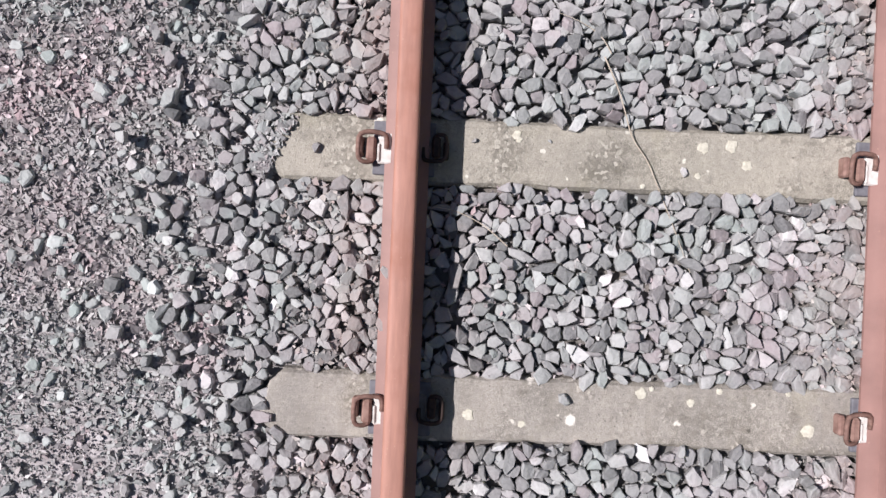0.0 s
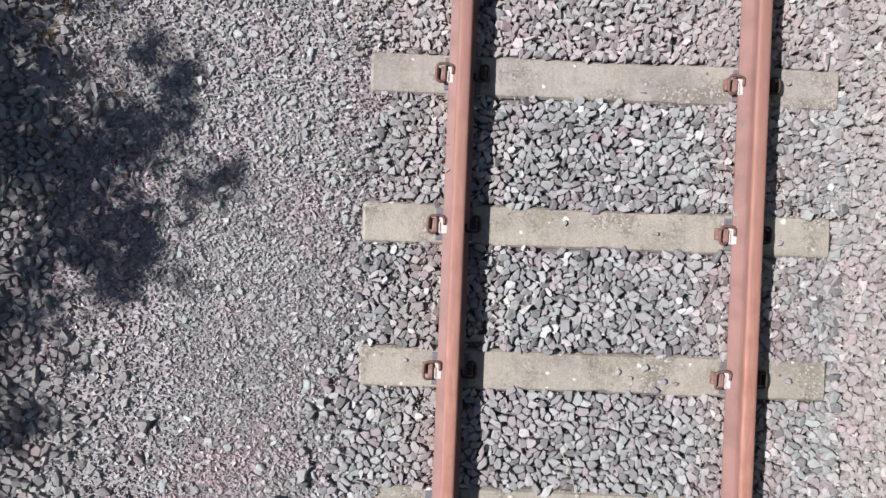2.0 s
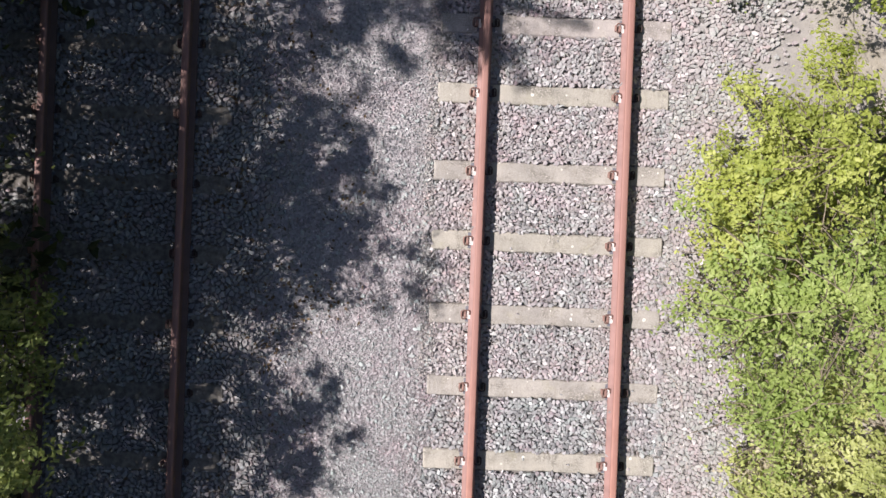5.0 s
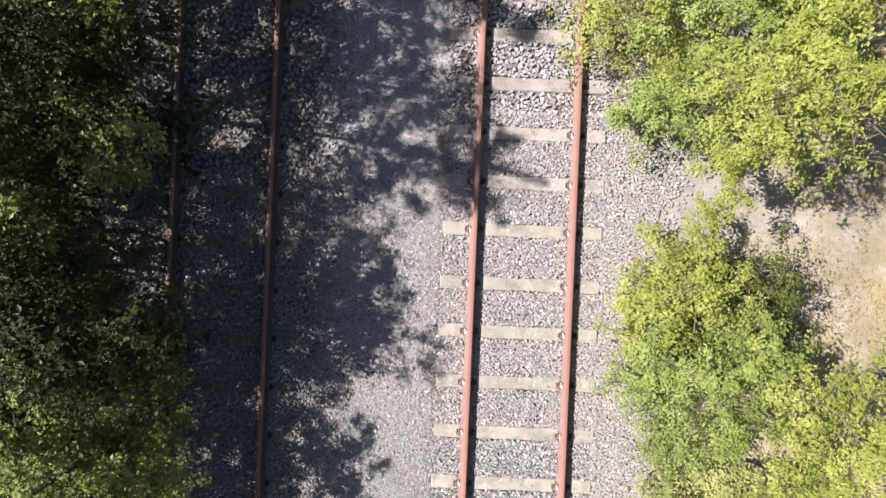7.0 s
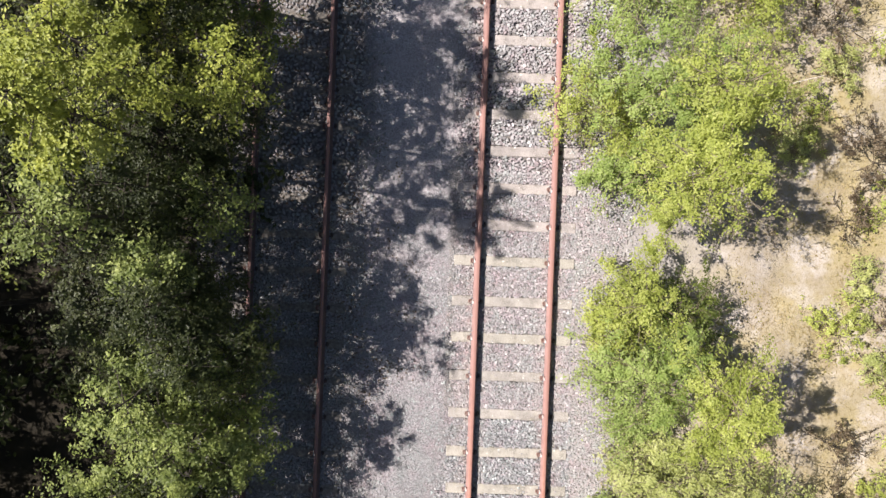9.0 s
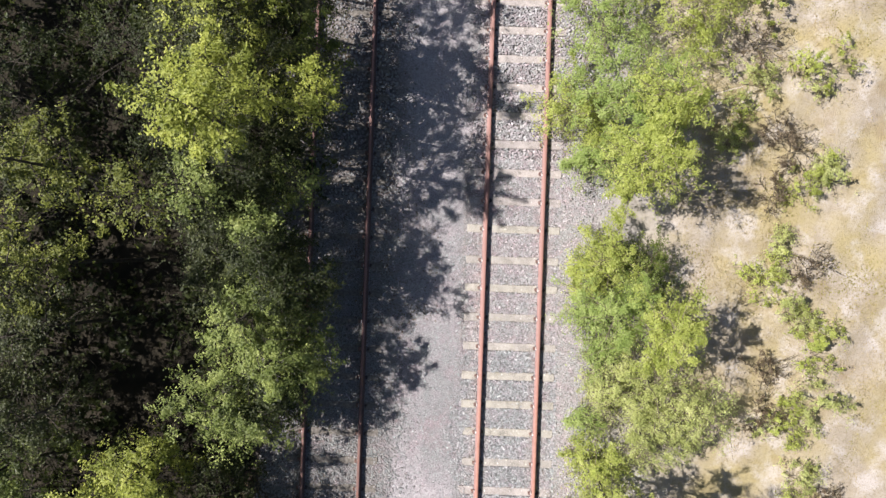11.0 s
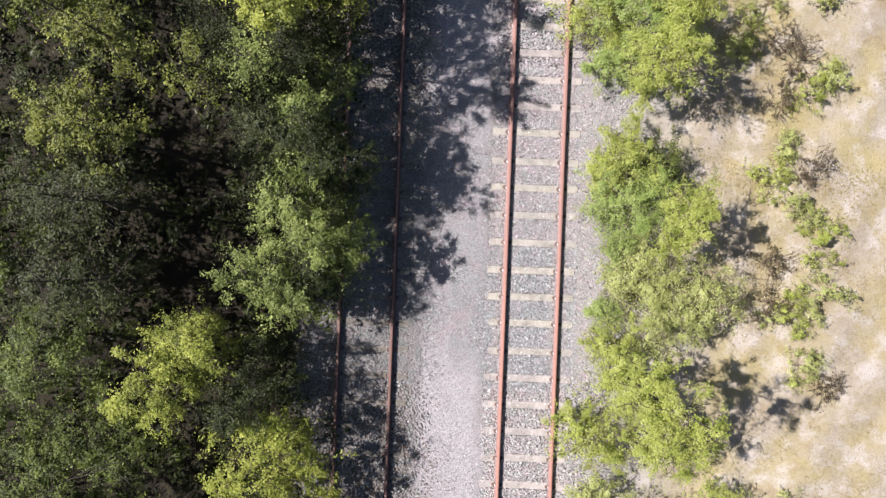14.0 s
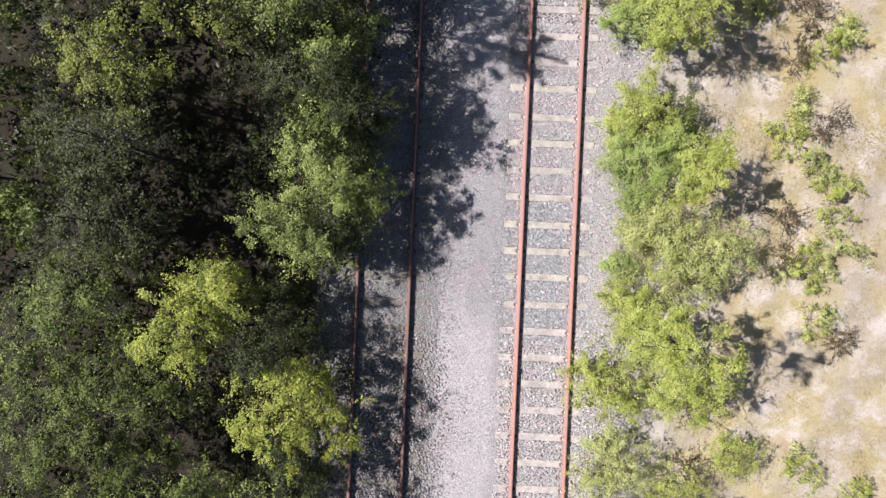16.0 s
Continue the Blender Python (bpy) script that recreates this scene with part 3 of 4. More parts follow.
ballast = thing("ballast", pose(0, 0, 0), "angular grey crushed stone ballast around the sleepers", "ballast", kind="structure")


def lay_ballast(cx, ys, x0, x1, y0, y1, gap, low, high, lift, seed, soft_left=0.0, soft_right=0.0, margin=0.008):
    g = np.random.default_rng(seed)
    x, y = scatter(g, x0, x1, y0, y1, gap)
    keep = off_sleepers(x, y, cx, ys, margin)
    keep &= (x > x0 + 0.3 + wave(y, seed) - soft_left * g.random(len(x)) ** 3) & (x < x1 - 0.3 + wave(y, seed + 5) + soft_right * g.random(len(x)) ** 3)
    x, y = x[keep], y[keep]
    size = g.uniform(low, high, len(x)) * np.where(g.random(len(x)) < 0.12, 1.25, 1.0)
    z = ground_height(x, y) + lift + g.normal(0, 0.006, len(x))
    return g, x, y, z, size


def ballast_layer(cx, ys, x0, x1, y0, y1, gap, low, high, lift, seed, name, material, tip=0.3, fine=False, **keys):
    g, x, y, z, size = lay_ballast(cx, ys, x0, x1, y0, y1, gap, low, high, lift, seed, **keys)
    shapes, tris = (FINE, FINE_TRIS) if fine else (STONES, STONE_TRIS)
    tagged(part_of("stones", heap(name, shapes, tris, x, y, z, size, g, material, tip), ballast), kind="stuff")


def packed(x, y, corners, reach, g):
    """Outlines of stones that share the ground between them: for each centre, distances to the neighbours' bounds at a few random bearings."""
    order = np.argsort(y)
    x, y = x[order], y[order]
    n = len(x)
    weight = g.uniform(-0.30, 0.36, n) * (reach * 0.8) ** 2
    bearing = (np.arange(corners)[None] + g.uniform(-0.38, 0.38, (n, corners))) * 2 * np.pi / corners + g.uniform(0, 6.3, (n, 1))
    radius = np.empty((n, corners))
    for a in range(0, n, 400):
        b = min(n, a + 400)
        lo, hi = np.searchsorted(y, y[a] - 2.2 * reach), np.searchsorted(y, y[b - 1] + 2.2 * reach)
        dx, dy = x[None, lo:hi] - x[a:b, None], y[None, lo:hi] - y[a:b, None]
        d2 = dx * dx + dy * dy
        d2[np.arange(b - a), np.arange(a, b) - lo] = 1e9
        near = np.argpartition(d2, min(11, hi - lo - 1), axis=1)[:, :11]
        rows = np.arange(b - a)[:, None]
        nx_, ny_, d = dx[rows, near], dy[rows, near], np.sqrt(d2[rows, near])
        bound = d / 2 + (weight[a:b, None] - weight[lo:hi][near]) / (2 * d)
        facing = (nx_[:, None] * np.cos(bearing[a:b])[..., None] + ny_[:, None] * np.sin(bearing[a:b])[..., None]) / d[:, None]
        radius[a:b] = np.where(facing > 0.05, np.maximum(bound, 0.12 * reach)[:, None] / np.maximum(facing, 0.05), 9.0).min(2)
    return x, y, bearing, np.clip(radius, 0.16 * reach, 1.15 * reach)


def stone_bodies(bearing, radius, g, tall, tilt, levels):
    """Vertices (n, k, 3) round each stone's centre, and the triangles of one stone: rings from the root to a flat, tilted, slightly domed top."""
    n, m = bearing.shape
    slope = g.normal(0, tilt, (n, 1, 2))
    rings = []
    along, pull = g.uniform(0, np.pi, n), g.uniform(0.0, 0.42, n) * (g.random(n) < 0.8)
    ca, sa = np.cos(along)[:, None], np.sin(along)[:, None]
    for inset, up, loose in levels:
        r = radius * (inset * g.uniform(1 - loose, 1 + loose, (n, m)))
        px, py = np.cos(bearing) * r, np.sin(bearing) * r
        u, w = (px * ca + py * sa) * (1 + pull)[:, None], (py * ca - px * sa) / (1 + 0.9 * pull)[:, None]
        p = np.stack([u * ca - w * sa, u * sa + w * ca], -1)
        h = tall[:, None] * (up - 1.0) + (p * slope).sum(-1) * (up > 0.3) + g.normal(0, 0.0012, (n, m))
        rings.append(np.concatenate([p, h[..., None]], -1))
    ridge = g.normal(0, 0.22, (n, 1, 2)) * radius.mean(1)[:, None, None]
    peak = np.concatenate([ridge, (ridge * slope).sum(-1, keepdims=True) + (radius.mean(1) * g.uniform(0.02, 0.13, n))[:, None, None]], -1)
    v = np.concatenate(rings + [peak], 1)
    k = len(levels)
    tris = [q for r in range(k - 1) for i in range(m) for j in [(i + 1) % m] for q in ((m * r + i, m * r + j, m * r + m + j), (m * r + i, m * r + m + j, m * r + m + i))]
    tris += [(m * (k - 1) + i, m * (k - 1) + (i + 1) % m, m * k) for i in range(m)]
    return v, np.array(tris)


FULL = ((0.86, -0.4, 0.03), (1.0, 0.45, 0.06), (0.97, 0.84, 0.06), (0.83, 1.0, 0.10))
PLAIN = ((0.95, 0.0, 0.03), (0.99, 0.72, 0.06), (0.84, 1.0, 0.10))
LOW = ((0.98, 0.2, 0.04), (0.80, 1.0, 0.08))
single_stones = []


def bed_of_stones(x0, x1, y0, y1, gap, seed, material, top=0.004, spread=0.009, tilt=0.22, corners=7, levels=FULL, shrink=(0.88, 1.0), edge=None, centre=0.0, ys=(), margin=-0.004, thin=0.24, single=None):
    """Crushed stones packed side by side between the sleepers."""
    g = np.random.default_rng(seed)
    x, y = scatter(g, x0, x1, y0, y1, gap)
    x, y = x + g.normal(0, 0.16 * gap, len(x)), y + g.normal(0, 0.16 * gap, len(x))
    keep = g.random(len(x)) > thin
    x, y, bearing, radius = packed(x[keep], y[keep], corners, gap * 0.95, g)
    keep = off_sleepers(x, y, centre, ys, margin)
    if edge:
        keep &= edge(x, y, g)
    x, y, bearing, radius = x[keep], y[keep], bearing[keep], radius[keep]
    n = len(x)
    radius = radius * g.uniform(*shrink, (n, 1))
    z = ground_height(x, y) + 0.045 + top + g.normal(0, spread, n)
    v, tris = stone_bodies(bearing, radius, g, np.clip(radius.mean(1) * g.uniform(0.9, 1.5, n), 0.008, 0.05), tilt, levels)
    alone = np.zeros(n, bool)
    if single:
        inside = np.flatnonzero((x > single[0]) & (x < single[1]) & (y > single[2]) & (y < single[3]))[:300]
        alone[inside] = True
        single_stones.extend((v[i], tris, (float(x[i]), float(y[i]), float(z[i]))) for i in inside)
    v, c = v[~alone], np.stack([x, y, z], -1)[~alone]
    f = (tris[None] + (np.arange(len(v)) * v.shape[1])[:, None, None]).reshape(-1, 3)
    tagged(part_of("stones", raw_mesh("stones", (v + c[:, None]).reshape(-1, 3), f, material), ballast), kind="stuff")


def path_side(x, y, g):
    """Where the ballast thins out into the gravel of the path."""
    bulge = np.clip((y + 0.9) / 0.4, 0, 1) * np.clip((1.1 - y) / 0.5, 0, 1)
    return x > -1.17 - 0.10 * bulge + 0.5 * wave(y, 22) - (0.12 + 0.36 * bulge) * g.random(len(x)) ** 2.2


def both_sides(x, y, g):
    return path_side(x, y, g) & (x < 2.25 + wave(y, 27) + 0.5 * g.random(len(x)) ** 3)


def shaded_side(x, y, g):
    return (x < -3.05 + wave(y, 31) + 0.7 * g.random(len(x)) ** 3) & (x > -6.55 + wave(y, 26))


# the bed of track A: a lower layer of loose stones, and packed stones on it
ballast_layer(0.0, rows_a, -1.45, 1.5, -1.6, 2.75, 0.066, 0.027, 0.038, -0.012, 21, "low_stones", BALLAST, soft_left=0.2)
bed_of_stones(-1.75, 1.26, -1.6, 1.05, 0.0395, 22, BALLAST, ys=rows_a, edge=path_side, shrink=(0.91, 1.04), single=(-0.62, 0.62, -0.42, 0.22))
bed_of_stones(-1.75, 1.26, 1.05, 2.6, 0.037, 50, BALLAST, ys=rows_a, edge=path_side, shrink=(0.96, 1.13), tilt=0.28, corners=6)
bed_of_stones(-1.75, 1.26, 2.6, 7.6, 0.035, 29, WORN, ys=rows_a, edge=path_side, corners=5, levels=PLAIN, shrink=(1.02, 1.24), spread=0.008, tilt=0.30)
bed_of_stones(1.24, 2.9, -1.6, 7.6, 0.040, 23, DUSTY, top=-0.006, spread=0.005, tilt=0.12, ys=rows_a, edge=both_sides, corners=7, levels=LOW, shrink=(0.98, 1.16), thin=0.3)
ballast_layer(0.0, rows_a, -1.35, 1.6, -1.6, 7.6, 0.15, 0.020, 0.034, 0.030, 28, "top_stones", BALLAST, 0.3, True, margin=0.0)
for seed, (ya, yb) in ((24, (-8.0, -1.6)), (25, (7.6, 13.2))):
    bed_of_stones(-1.7, 2.9, ya, yb, 0.055, seed, DUSTY if ya < 0 else WORN, ys=rows_a, edge=both_sides, corners=5, levels=LOW, shrink=(1.04, 1.24))
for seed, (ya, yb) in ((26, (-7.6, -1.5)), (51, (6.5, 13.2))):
    ballast_layer(TRACK_B, rows_b, -6.9, -2.75, ya, yb, 0.089, 0.035, 0.058, 0.010, seed, "shaded_stones", DULL_BALLAST, soft_left=0.3, soft_right=0.9, margin=-0.045)
bed_of_stones(-6.6, -2.4, -1.5, 6.5, 0.047, 52, DULL_BALLAST, top=-0.018, ys=rows_b, centre=TRACK_B, edge=shaded_side, corners=6, levels=LOW, shrink=(0.94, 1.12), margin=-0.045)


# ---- gravel of the path between the tracks ----
gravel = thing("gravel", pose(0, 0, 0), "fine grey and pinkish gravel between the two tracks", "gravel", kind="structure")


def gravel_layer(x0, x1, y0, y1, gap, low, high, seed, power=1.0, fade=0.0, tip=0.5):
    g = np.random.default_rng(seed)
    x, y = scatter(g, x0, x1, y0, y1, gap)
    keep = off_sleepers(x, y, 0.0, rows_a) & (x < -1.02 + wave(y, 22) * 0.6 + 0.2 * g.random(len(x)))
    x, y = x[keep], y[keep]
    if fade:
        keep = g.random(len(x)) < np.clip(np.minimum(y - y0, y1 - y) / fade, 0, 1)
        x, y = x[keep], y[keep]
    size = low + (high - low) * g.random(len(x)) ** power
    z = ground_height(x, y) + size * 0.25 + 0.006
    ob = part_of("chips", heap("chips", CHIP, CHIP_TRIS, x, y, z, size, g, CHIPS, tip), gravel)
    tagged(ob, kind="stuff")


gravel_layer(-2.25, -1.0, -1.3, 2.2, 0.0130, 0.0042, 0.0088, 31, 1.3, 0.8)
gravel_layer(-2.95, -1.0, -0.8, 4.4, 0.0225, 0.007, 0.014, 30, 1.3, 1.0)
gravel_layer(-2.9, -1.0, -1.6, 3.6, 0.045, 0.009, 0.017, 36, 1.6, 1.0, 0.35)
gravel_layer(-2.9, -1.0, 3.6, 7.0, 0.030, 0.008, 0.017, 33, 1.3, 1.0)
gravel_layer(-3.3, -0.95, -9.0, 13.0, 0.044, 0.009, 0.021, 32, 2.0)


def slivers(x0, x1, y0, y1, gap, low, high, seed, material=CHIPS, zlow=-0.022, zhigh=-0.005):
    """Small broken pieces in the gaps of the ballast."""
    g = np.random.default_rng(seed)
    x, y = scatter(g, x0, x1, y0, y1, gap)
    keep = off_sleepers(x, y, 0.0, rows_a, -0.004) & (np.abs(np.abs(x) - 0.762) > 0.07)
    x, y = x[keep], y[keep]
    size = g.uniform(low, high, len(x))
    z = ground_height(x, y) + 0.045 + g.uniform(zlow, zhigh, len(x))
    tagged(part_of("slivers", heap("slivers", CHIP, CHIP_TRIS, x, y, z, size, g, material, 0.5), ballast), kind="stuff")


slivers(-1.4, 1.26, -1.3, 2.7, 0.036, 0.006, 0.015, 34)
slivers(-1.35, 1.3, 2.7, 7.6, 0.030, 0.010, 0.018, 47, FINES, -0.020, -0.006)
for k, (xa, xb) in enumerate(((-1.15, -0.8), (0.52, 0.70), (0.82, 1.3))):
    slivers(xa, xb, -1.3, 4.5, 0.024, 0.005, 0.013, 37 + k, FINES, -0.014, -0.002)
slivers(1.26, 2.35, -1.0, 6.0, 0.029, 0.008, 0.016, 44, FINES, -0.014, -0.005)


def spill(seed):
    """Gravel and stones that have run over the sleepers' ends."""
    g = np.random.default_rng(seed)
    n = 260
    y = SLEEPERS_A[1] + g.uniform(-0.09, 0.10, n)
    x = -1.26 + (0.10 + 0.5 * (y - SLEEPERS_A[1])) * g.random(n) ** 0.7
    size = g.uniform(0.005, 0.014, n)
    tagged(part_of("chips", heap("chips", CHIP, CHIP_TRIS, x, y, 0.003 + size * 0.2, size, g, CHIPS, 0.4), gravel), kind="stuff")
    far = np.array([v for v in rows_a if v < SLEEPERS_A[0] - 0.1 or v > 8.0])
    n = 42 * len(far)
    y = np.repeat(far, 42) + g.uniform(-0.12, 0.12, n)
    side = np.where(g.random(n) < 0.5, -1.0, 1.0)
    x = side * (1.27 - np.abs(g.normal(0, 0.13, n)))
    size = g.uniform(0.016, 0.034, n)
    tagged(part_of("stones", heap("stones", STONES, STONE_TRIS, x, y, 0.004 + 0 * x, size, g, DUSTY, 0.25), ballast), kind="stuff")


spill(35)


def loose_stones(count, x0, x1, y0, y1, low, high, seed):
    g = np.random.default_rng(seed)
    x, y = g.uniform(x0, x1, count), g.uniform(y0, y1, count)
    keep = off_sleepers(x, y, 0.0, rows_a)
    x, y = x[keep], y[keep]
    x = np.where(g.random(len(x)) < 0.5, x1 - (x1 - x) * g.random(len(x)), x)
    size = low + (high - low) * g.random(len(x)) ** 1.8
    z = ground_height(x, y) + size * 0.2 + 0.008
    ob = part_of("stones", heap("loose_stones", FINE, FINE_TRIS, x, y, z, size, g, SLAB, 0.13, 0.62), gravel)
    tagged(ob, kind="stuff")


loose_stones(1250, -2.9, -1.2, -1.2, 5.0, 0.012, 0.033, 41)
loose_stones(1000, -3.3, -1.2, -9.0, 13.0, 0.018, 0.038, 42)


# ---- plants ----
def leaf_mesh(name, centre, normal, ahead, length, width, material):
    """Kite-shaped leaves, slightly folded along the midrib."""
    side = np.cross(normal, ahead)
    side /= np.linalg.norm(side, axis=1, keepdims=True) + 1e-9
    ahead = np.cross(side, normal)
    l, w = length[:, None], width[:, None]
    v = np.stack([centre - ahead * l * 0.5, centre + side * w * 0.5 - ahead * l * 0.08 + normal * w * 0.12, centre + ahead * l * 0.5, centre - side * w * 0.5 - ahead * l * 0.08 + normal * w * 0.12], 1)
    n = len(centre)
    o = (np.arange(n) * 4)[:, None]
    f = np.concatenate([o + np.array([0, 1, 2]), o + np.array([0, 2, 3])], 1).reshape(-1, 3)
    return raw_mesh(name, v.reshape(-1, 3), f, material)


def unit(v):
    return v / (np.linalg.norm(v, axis=-1, keepdims=True) + 1e-9)


def plant(name, x, y, height, radius, leaves, leaf, material, seed, label, category, group, limbs=14, droop=0.25, low=0.25, clump=0.24, lean=(0.0, 0.0), stretch=(1.0, 1.0), bare=0.3, bark=BARK, rise_by=(0.1, 0.55), face=0.55, sprays=8, fluff=0.2, uneven=0.45):
    """A tree or bush: a trunk, limbs that fork into twigs, and leaves in clumps along the twigs."""
    g = np.random.default_rng(seed)
    z0 = float(ground_height(np.array([x]), np.array([y]))[0])
    t = thing(name, pose(x, y, z0), label, category, group)
    wood_v, wood_f, spots, bough = [], [], [], []

    def wood(points, r0, r1, sides=6):
        radii = np.linspace(r0, r1, len(points))
        v, f = tube(points, radii, sides)
        o = len(wood_v)
        wood_v.extend(v)
        wood_f.extend([tuple(i + o for i in q) for q in f])

    top = np.array([lean[0], lean[1], height * 0.88])
    bend = g.normal(0, 0.04 * height, 2)

    def on_trunk(s):
        return np.array([top[0] * s + bend[0] * math.sin(3 * s), top[1] * s + bend[1] * math.sin(2.4 * s), top[2] * s - 0.1 * (1 - s)])

    r = (0.016 + 0.005 * height) * (1.0 if height > 3 else 0.8)
    wood([on_trunk(s) for s in np.linspace(0, 1, 8)], r, r * 0.25, 8)
    for k in range(limbs):
        s = low + (0.97 - low) * ((k + g.random()) / limbs)
        az = k * 2.4 + g.normal(0, 0.35)
        v = (s - low) / (0.97 - low)
        reach = radius * g.uniform(0.75, 1.1) * math.sqrt(max(0.05, 1 - ((v - 0.35) / 0.68) ** 2))
        rise = g.uniform(*rise_by) * reach + 0.10 * height * (1 - s)
        d = np.array([math.cos(az) * stretch[0], math.sin(az) * stretch[1], 0.0]) * reach
        a = on_trunk(s)
        pts = [a + d * u + np.array([0, 0, rise * u - droop * reach * u * u]) + g.normal(0, 0.03 * reach, 3) * u for u in np.linspace(0, 1, 6)]
        wood(pts, r * 0.38 * (1.1 - s * 0.6), 0.006, 5)
        forks = max(4, int(reach * sprays))
        for j in range(forks):
            u = bare + (1 - bare) * (j + g.random()) / forks
            i = min(4, int(u * 5))
            b = pts[i] + (pts[i + 1] - pts[i]) * (u * 5 - i)
            q = g.normal(0, 1, 3) * np.array([1, 1, 0.6])
            q = q / np.linalg.norm(q) * g.uniform(0.5, 1.2) * clump * 2.6 + (pts[i + 1] - pts[i]) * 0.7
            e = b + q + np.array([0, 0, 0.25 * clump])
            m = (b + e) / 2 + g.normal(0, 0.02, 3) + np.array([0, 0, 0.05])
            if name in ("bush", "dead_shrub") or j % 2 == 0:
                wood([b, m, e], 0.007, 0.003, 3)
            spots.extend([(b, m, e), (m, e, e + (e - m) * 0.3)])
            for side in (-1, 1):
                w = m + np.cross(q, (0, 0, 0.45 * side)) + q * 0.25 + g.normal(0, 0.03, 3)
                spots.append((m, (m + w) / 2 + np.array([0, 0, 0.03]), w))
            bough.extend([k] * 4)
    spots = np.array(spots)
    weight = g.gamma(uneven, 1.0, len(spots)) * (0.25 + g.gamma(1.3, 1.0, limbs)[np.array(bough)])
    which = g.choice(len(spots), leaves, p=weight / weight.sum())
    u = g.uniform(0.05, 1.05, (leaves, 1))
    c = spots[which, 0] * (1 - u) ** 2 + spots[which, 1] * 2 * u * (1 - u) + spots[which, 2] * u ** 2
    c = c + g.normal(0, 1, (leaves, 3)) * np.array([1, 1, 0.7]) * clump * fluff
    out = unit(c - np.array([0, 0, height * 0.4]))
    puff = (c - spots[which, 1]) / (1.3 * clump)
    normal = unit(np.array([0, 0, face]) + 0.55 * out + 0.7 * puff + g.normal(0, 0.36, (leaves, 3)))
    ahead = unit(g.normal(0, 1, (leaves, 3)) + np.array([0, 0, -0.5]))
    size = leaf * g.uniform(0.65, 1.3, leaves)
    tagged(part_of("crown", leaf_mesh("crown", c, normal, ahead, size, size * g.uniform(0.42, 0.66, leaves), material), t), kind="stuff")
    part_of("trunk", raw_mesh("trunk", wood_v, wood_f, bark, True), t)
    return t


LOOKS = {LEAF_SHADE: "young tree under taller trees, its green coloured dark for shade", TREE_LIME: "young broadleaf tree with sunlit yellow-green foliage", LEAF_OLIVE: "tall slender tree with dull olive-green foliage", LEAF_GREEN: "leafy mid-green broadleaf tree beside the railway", TREE_FRESH: "slender tree with bright fresh green sprays of leaves", LEAF_SHADE_GREY: "grey-green broadleaf tree among taller trees, coloured dark for shade"}


def stand(m, rows):
    """Trees of one kind: x, y, height, radius, leaves. Those whose crowns hang over the track lean out from beside it."""
    for x, y, h, r, count in rows:
        far = x < -14
        low = 0.12 if x > -6 and h < 4.5 and m is not LEAF_SHADE else 0.15 if far else 0.3 if h < 6 else 0.42 if r > 0.7 else 0.62
        base = min(x, -6.05)
        plant("tree", base, y, h, r, count if far else int(count * 0.93), 0.12 if far else 0.062, m, int(abs(x) * 310 + (y + 20) * 170), LOOKS[m], "tree", "trees beside the railway", 20, 0.3, 0.74 if r < 0.4 else low, 0.25, ((x - base) * 1.15, 0.0), bare=0.15, uneven=1.6 if m is LEAF_SHADE else 0.45)


stand(TREE_LIME, [
    (-6.3, 7.3, 8.1, 0.66, 10000), (-6.2, 10.1, 8.3, 1.0, 14000), (-6.3, 8.7, 6.6, 1.0, 13000),
    (-4.7, 8.2, 5.1, 0.34, 2600), (-9.3, -1.5, 5.0, 1.15, 14000), (-8.5, -0.2, 4.8, 0.85, 8000),
    (-7.0, -3.3, 4.1, 1.5, 19000),
])
# the tree at (-6.5, 9.3) is added inside the canopy to thicken its shadow
stand(LEAF_SHADE_GREY, [
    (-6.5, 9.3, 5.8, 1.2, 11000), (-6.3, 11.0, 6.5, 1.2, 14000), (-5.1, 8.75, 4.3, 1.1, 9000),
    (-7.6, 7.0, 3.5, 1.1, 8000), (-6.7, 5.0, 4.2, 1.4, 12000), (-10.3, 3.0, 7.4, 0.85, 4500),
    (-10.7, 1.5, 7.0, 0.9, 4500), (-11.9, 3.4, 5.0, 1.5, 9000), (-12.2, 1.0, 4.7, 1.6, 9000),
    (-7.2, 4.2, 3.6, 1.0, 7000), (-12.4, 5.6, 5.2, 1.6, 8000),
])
stand(LEAF_SHADE_GREY, [
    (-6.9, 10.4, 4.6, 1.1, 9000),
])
# the tall row beyond x = -14 is added, mostly out of view, to shade the hollow
stand(LEAF_GREEN, [
    (-5.1, 9.9, 4.6, 1.0, 8000), (-11.3, -0.6, 5.7, 1.2, 10000), (-11.2, -3.4, 4.9, 1.9, 17000),
    (-13.2, -1.8, 4.4, 1.7, 12000), (-13.3, -4.0, 3.6, 1.7, 11000), (-9.4, -5.6, 4.9, 1.8, 14000),
    (-13.4, -6.2, 4.6, 1.8, 9000), (-5.9, 12.0, 6.5, 1.4, 18000), (-9.8, 12.3, 5.2, 2.0, 7000),
    (-9.0, -8.4, 5.0, 2.0, 4000), (-14.5, 10.9, 9.4, 2.1, 6500), (-14.4, 8.0, 9.0, 2.1, 6500),
    (-14.7, 5.1, 9.2, 2.1, 6500), (-14.6, 2.4, 8.0, 2.0, 6500),
])
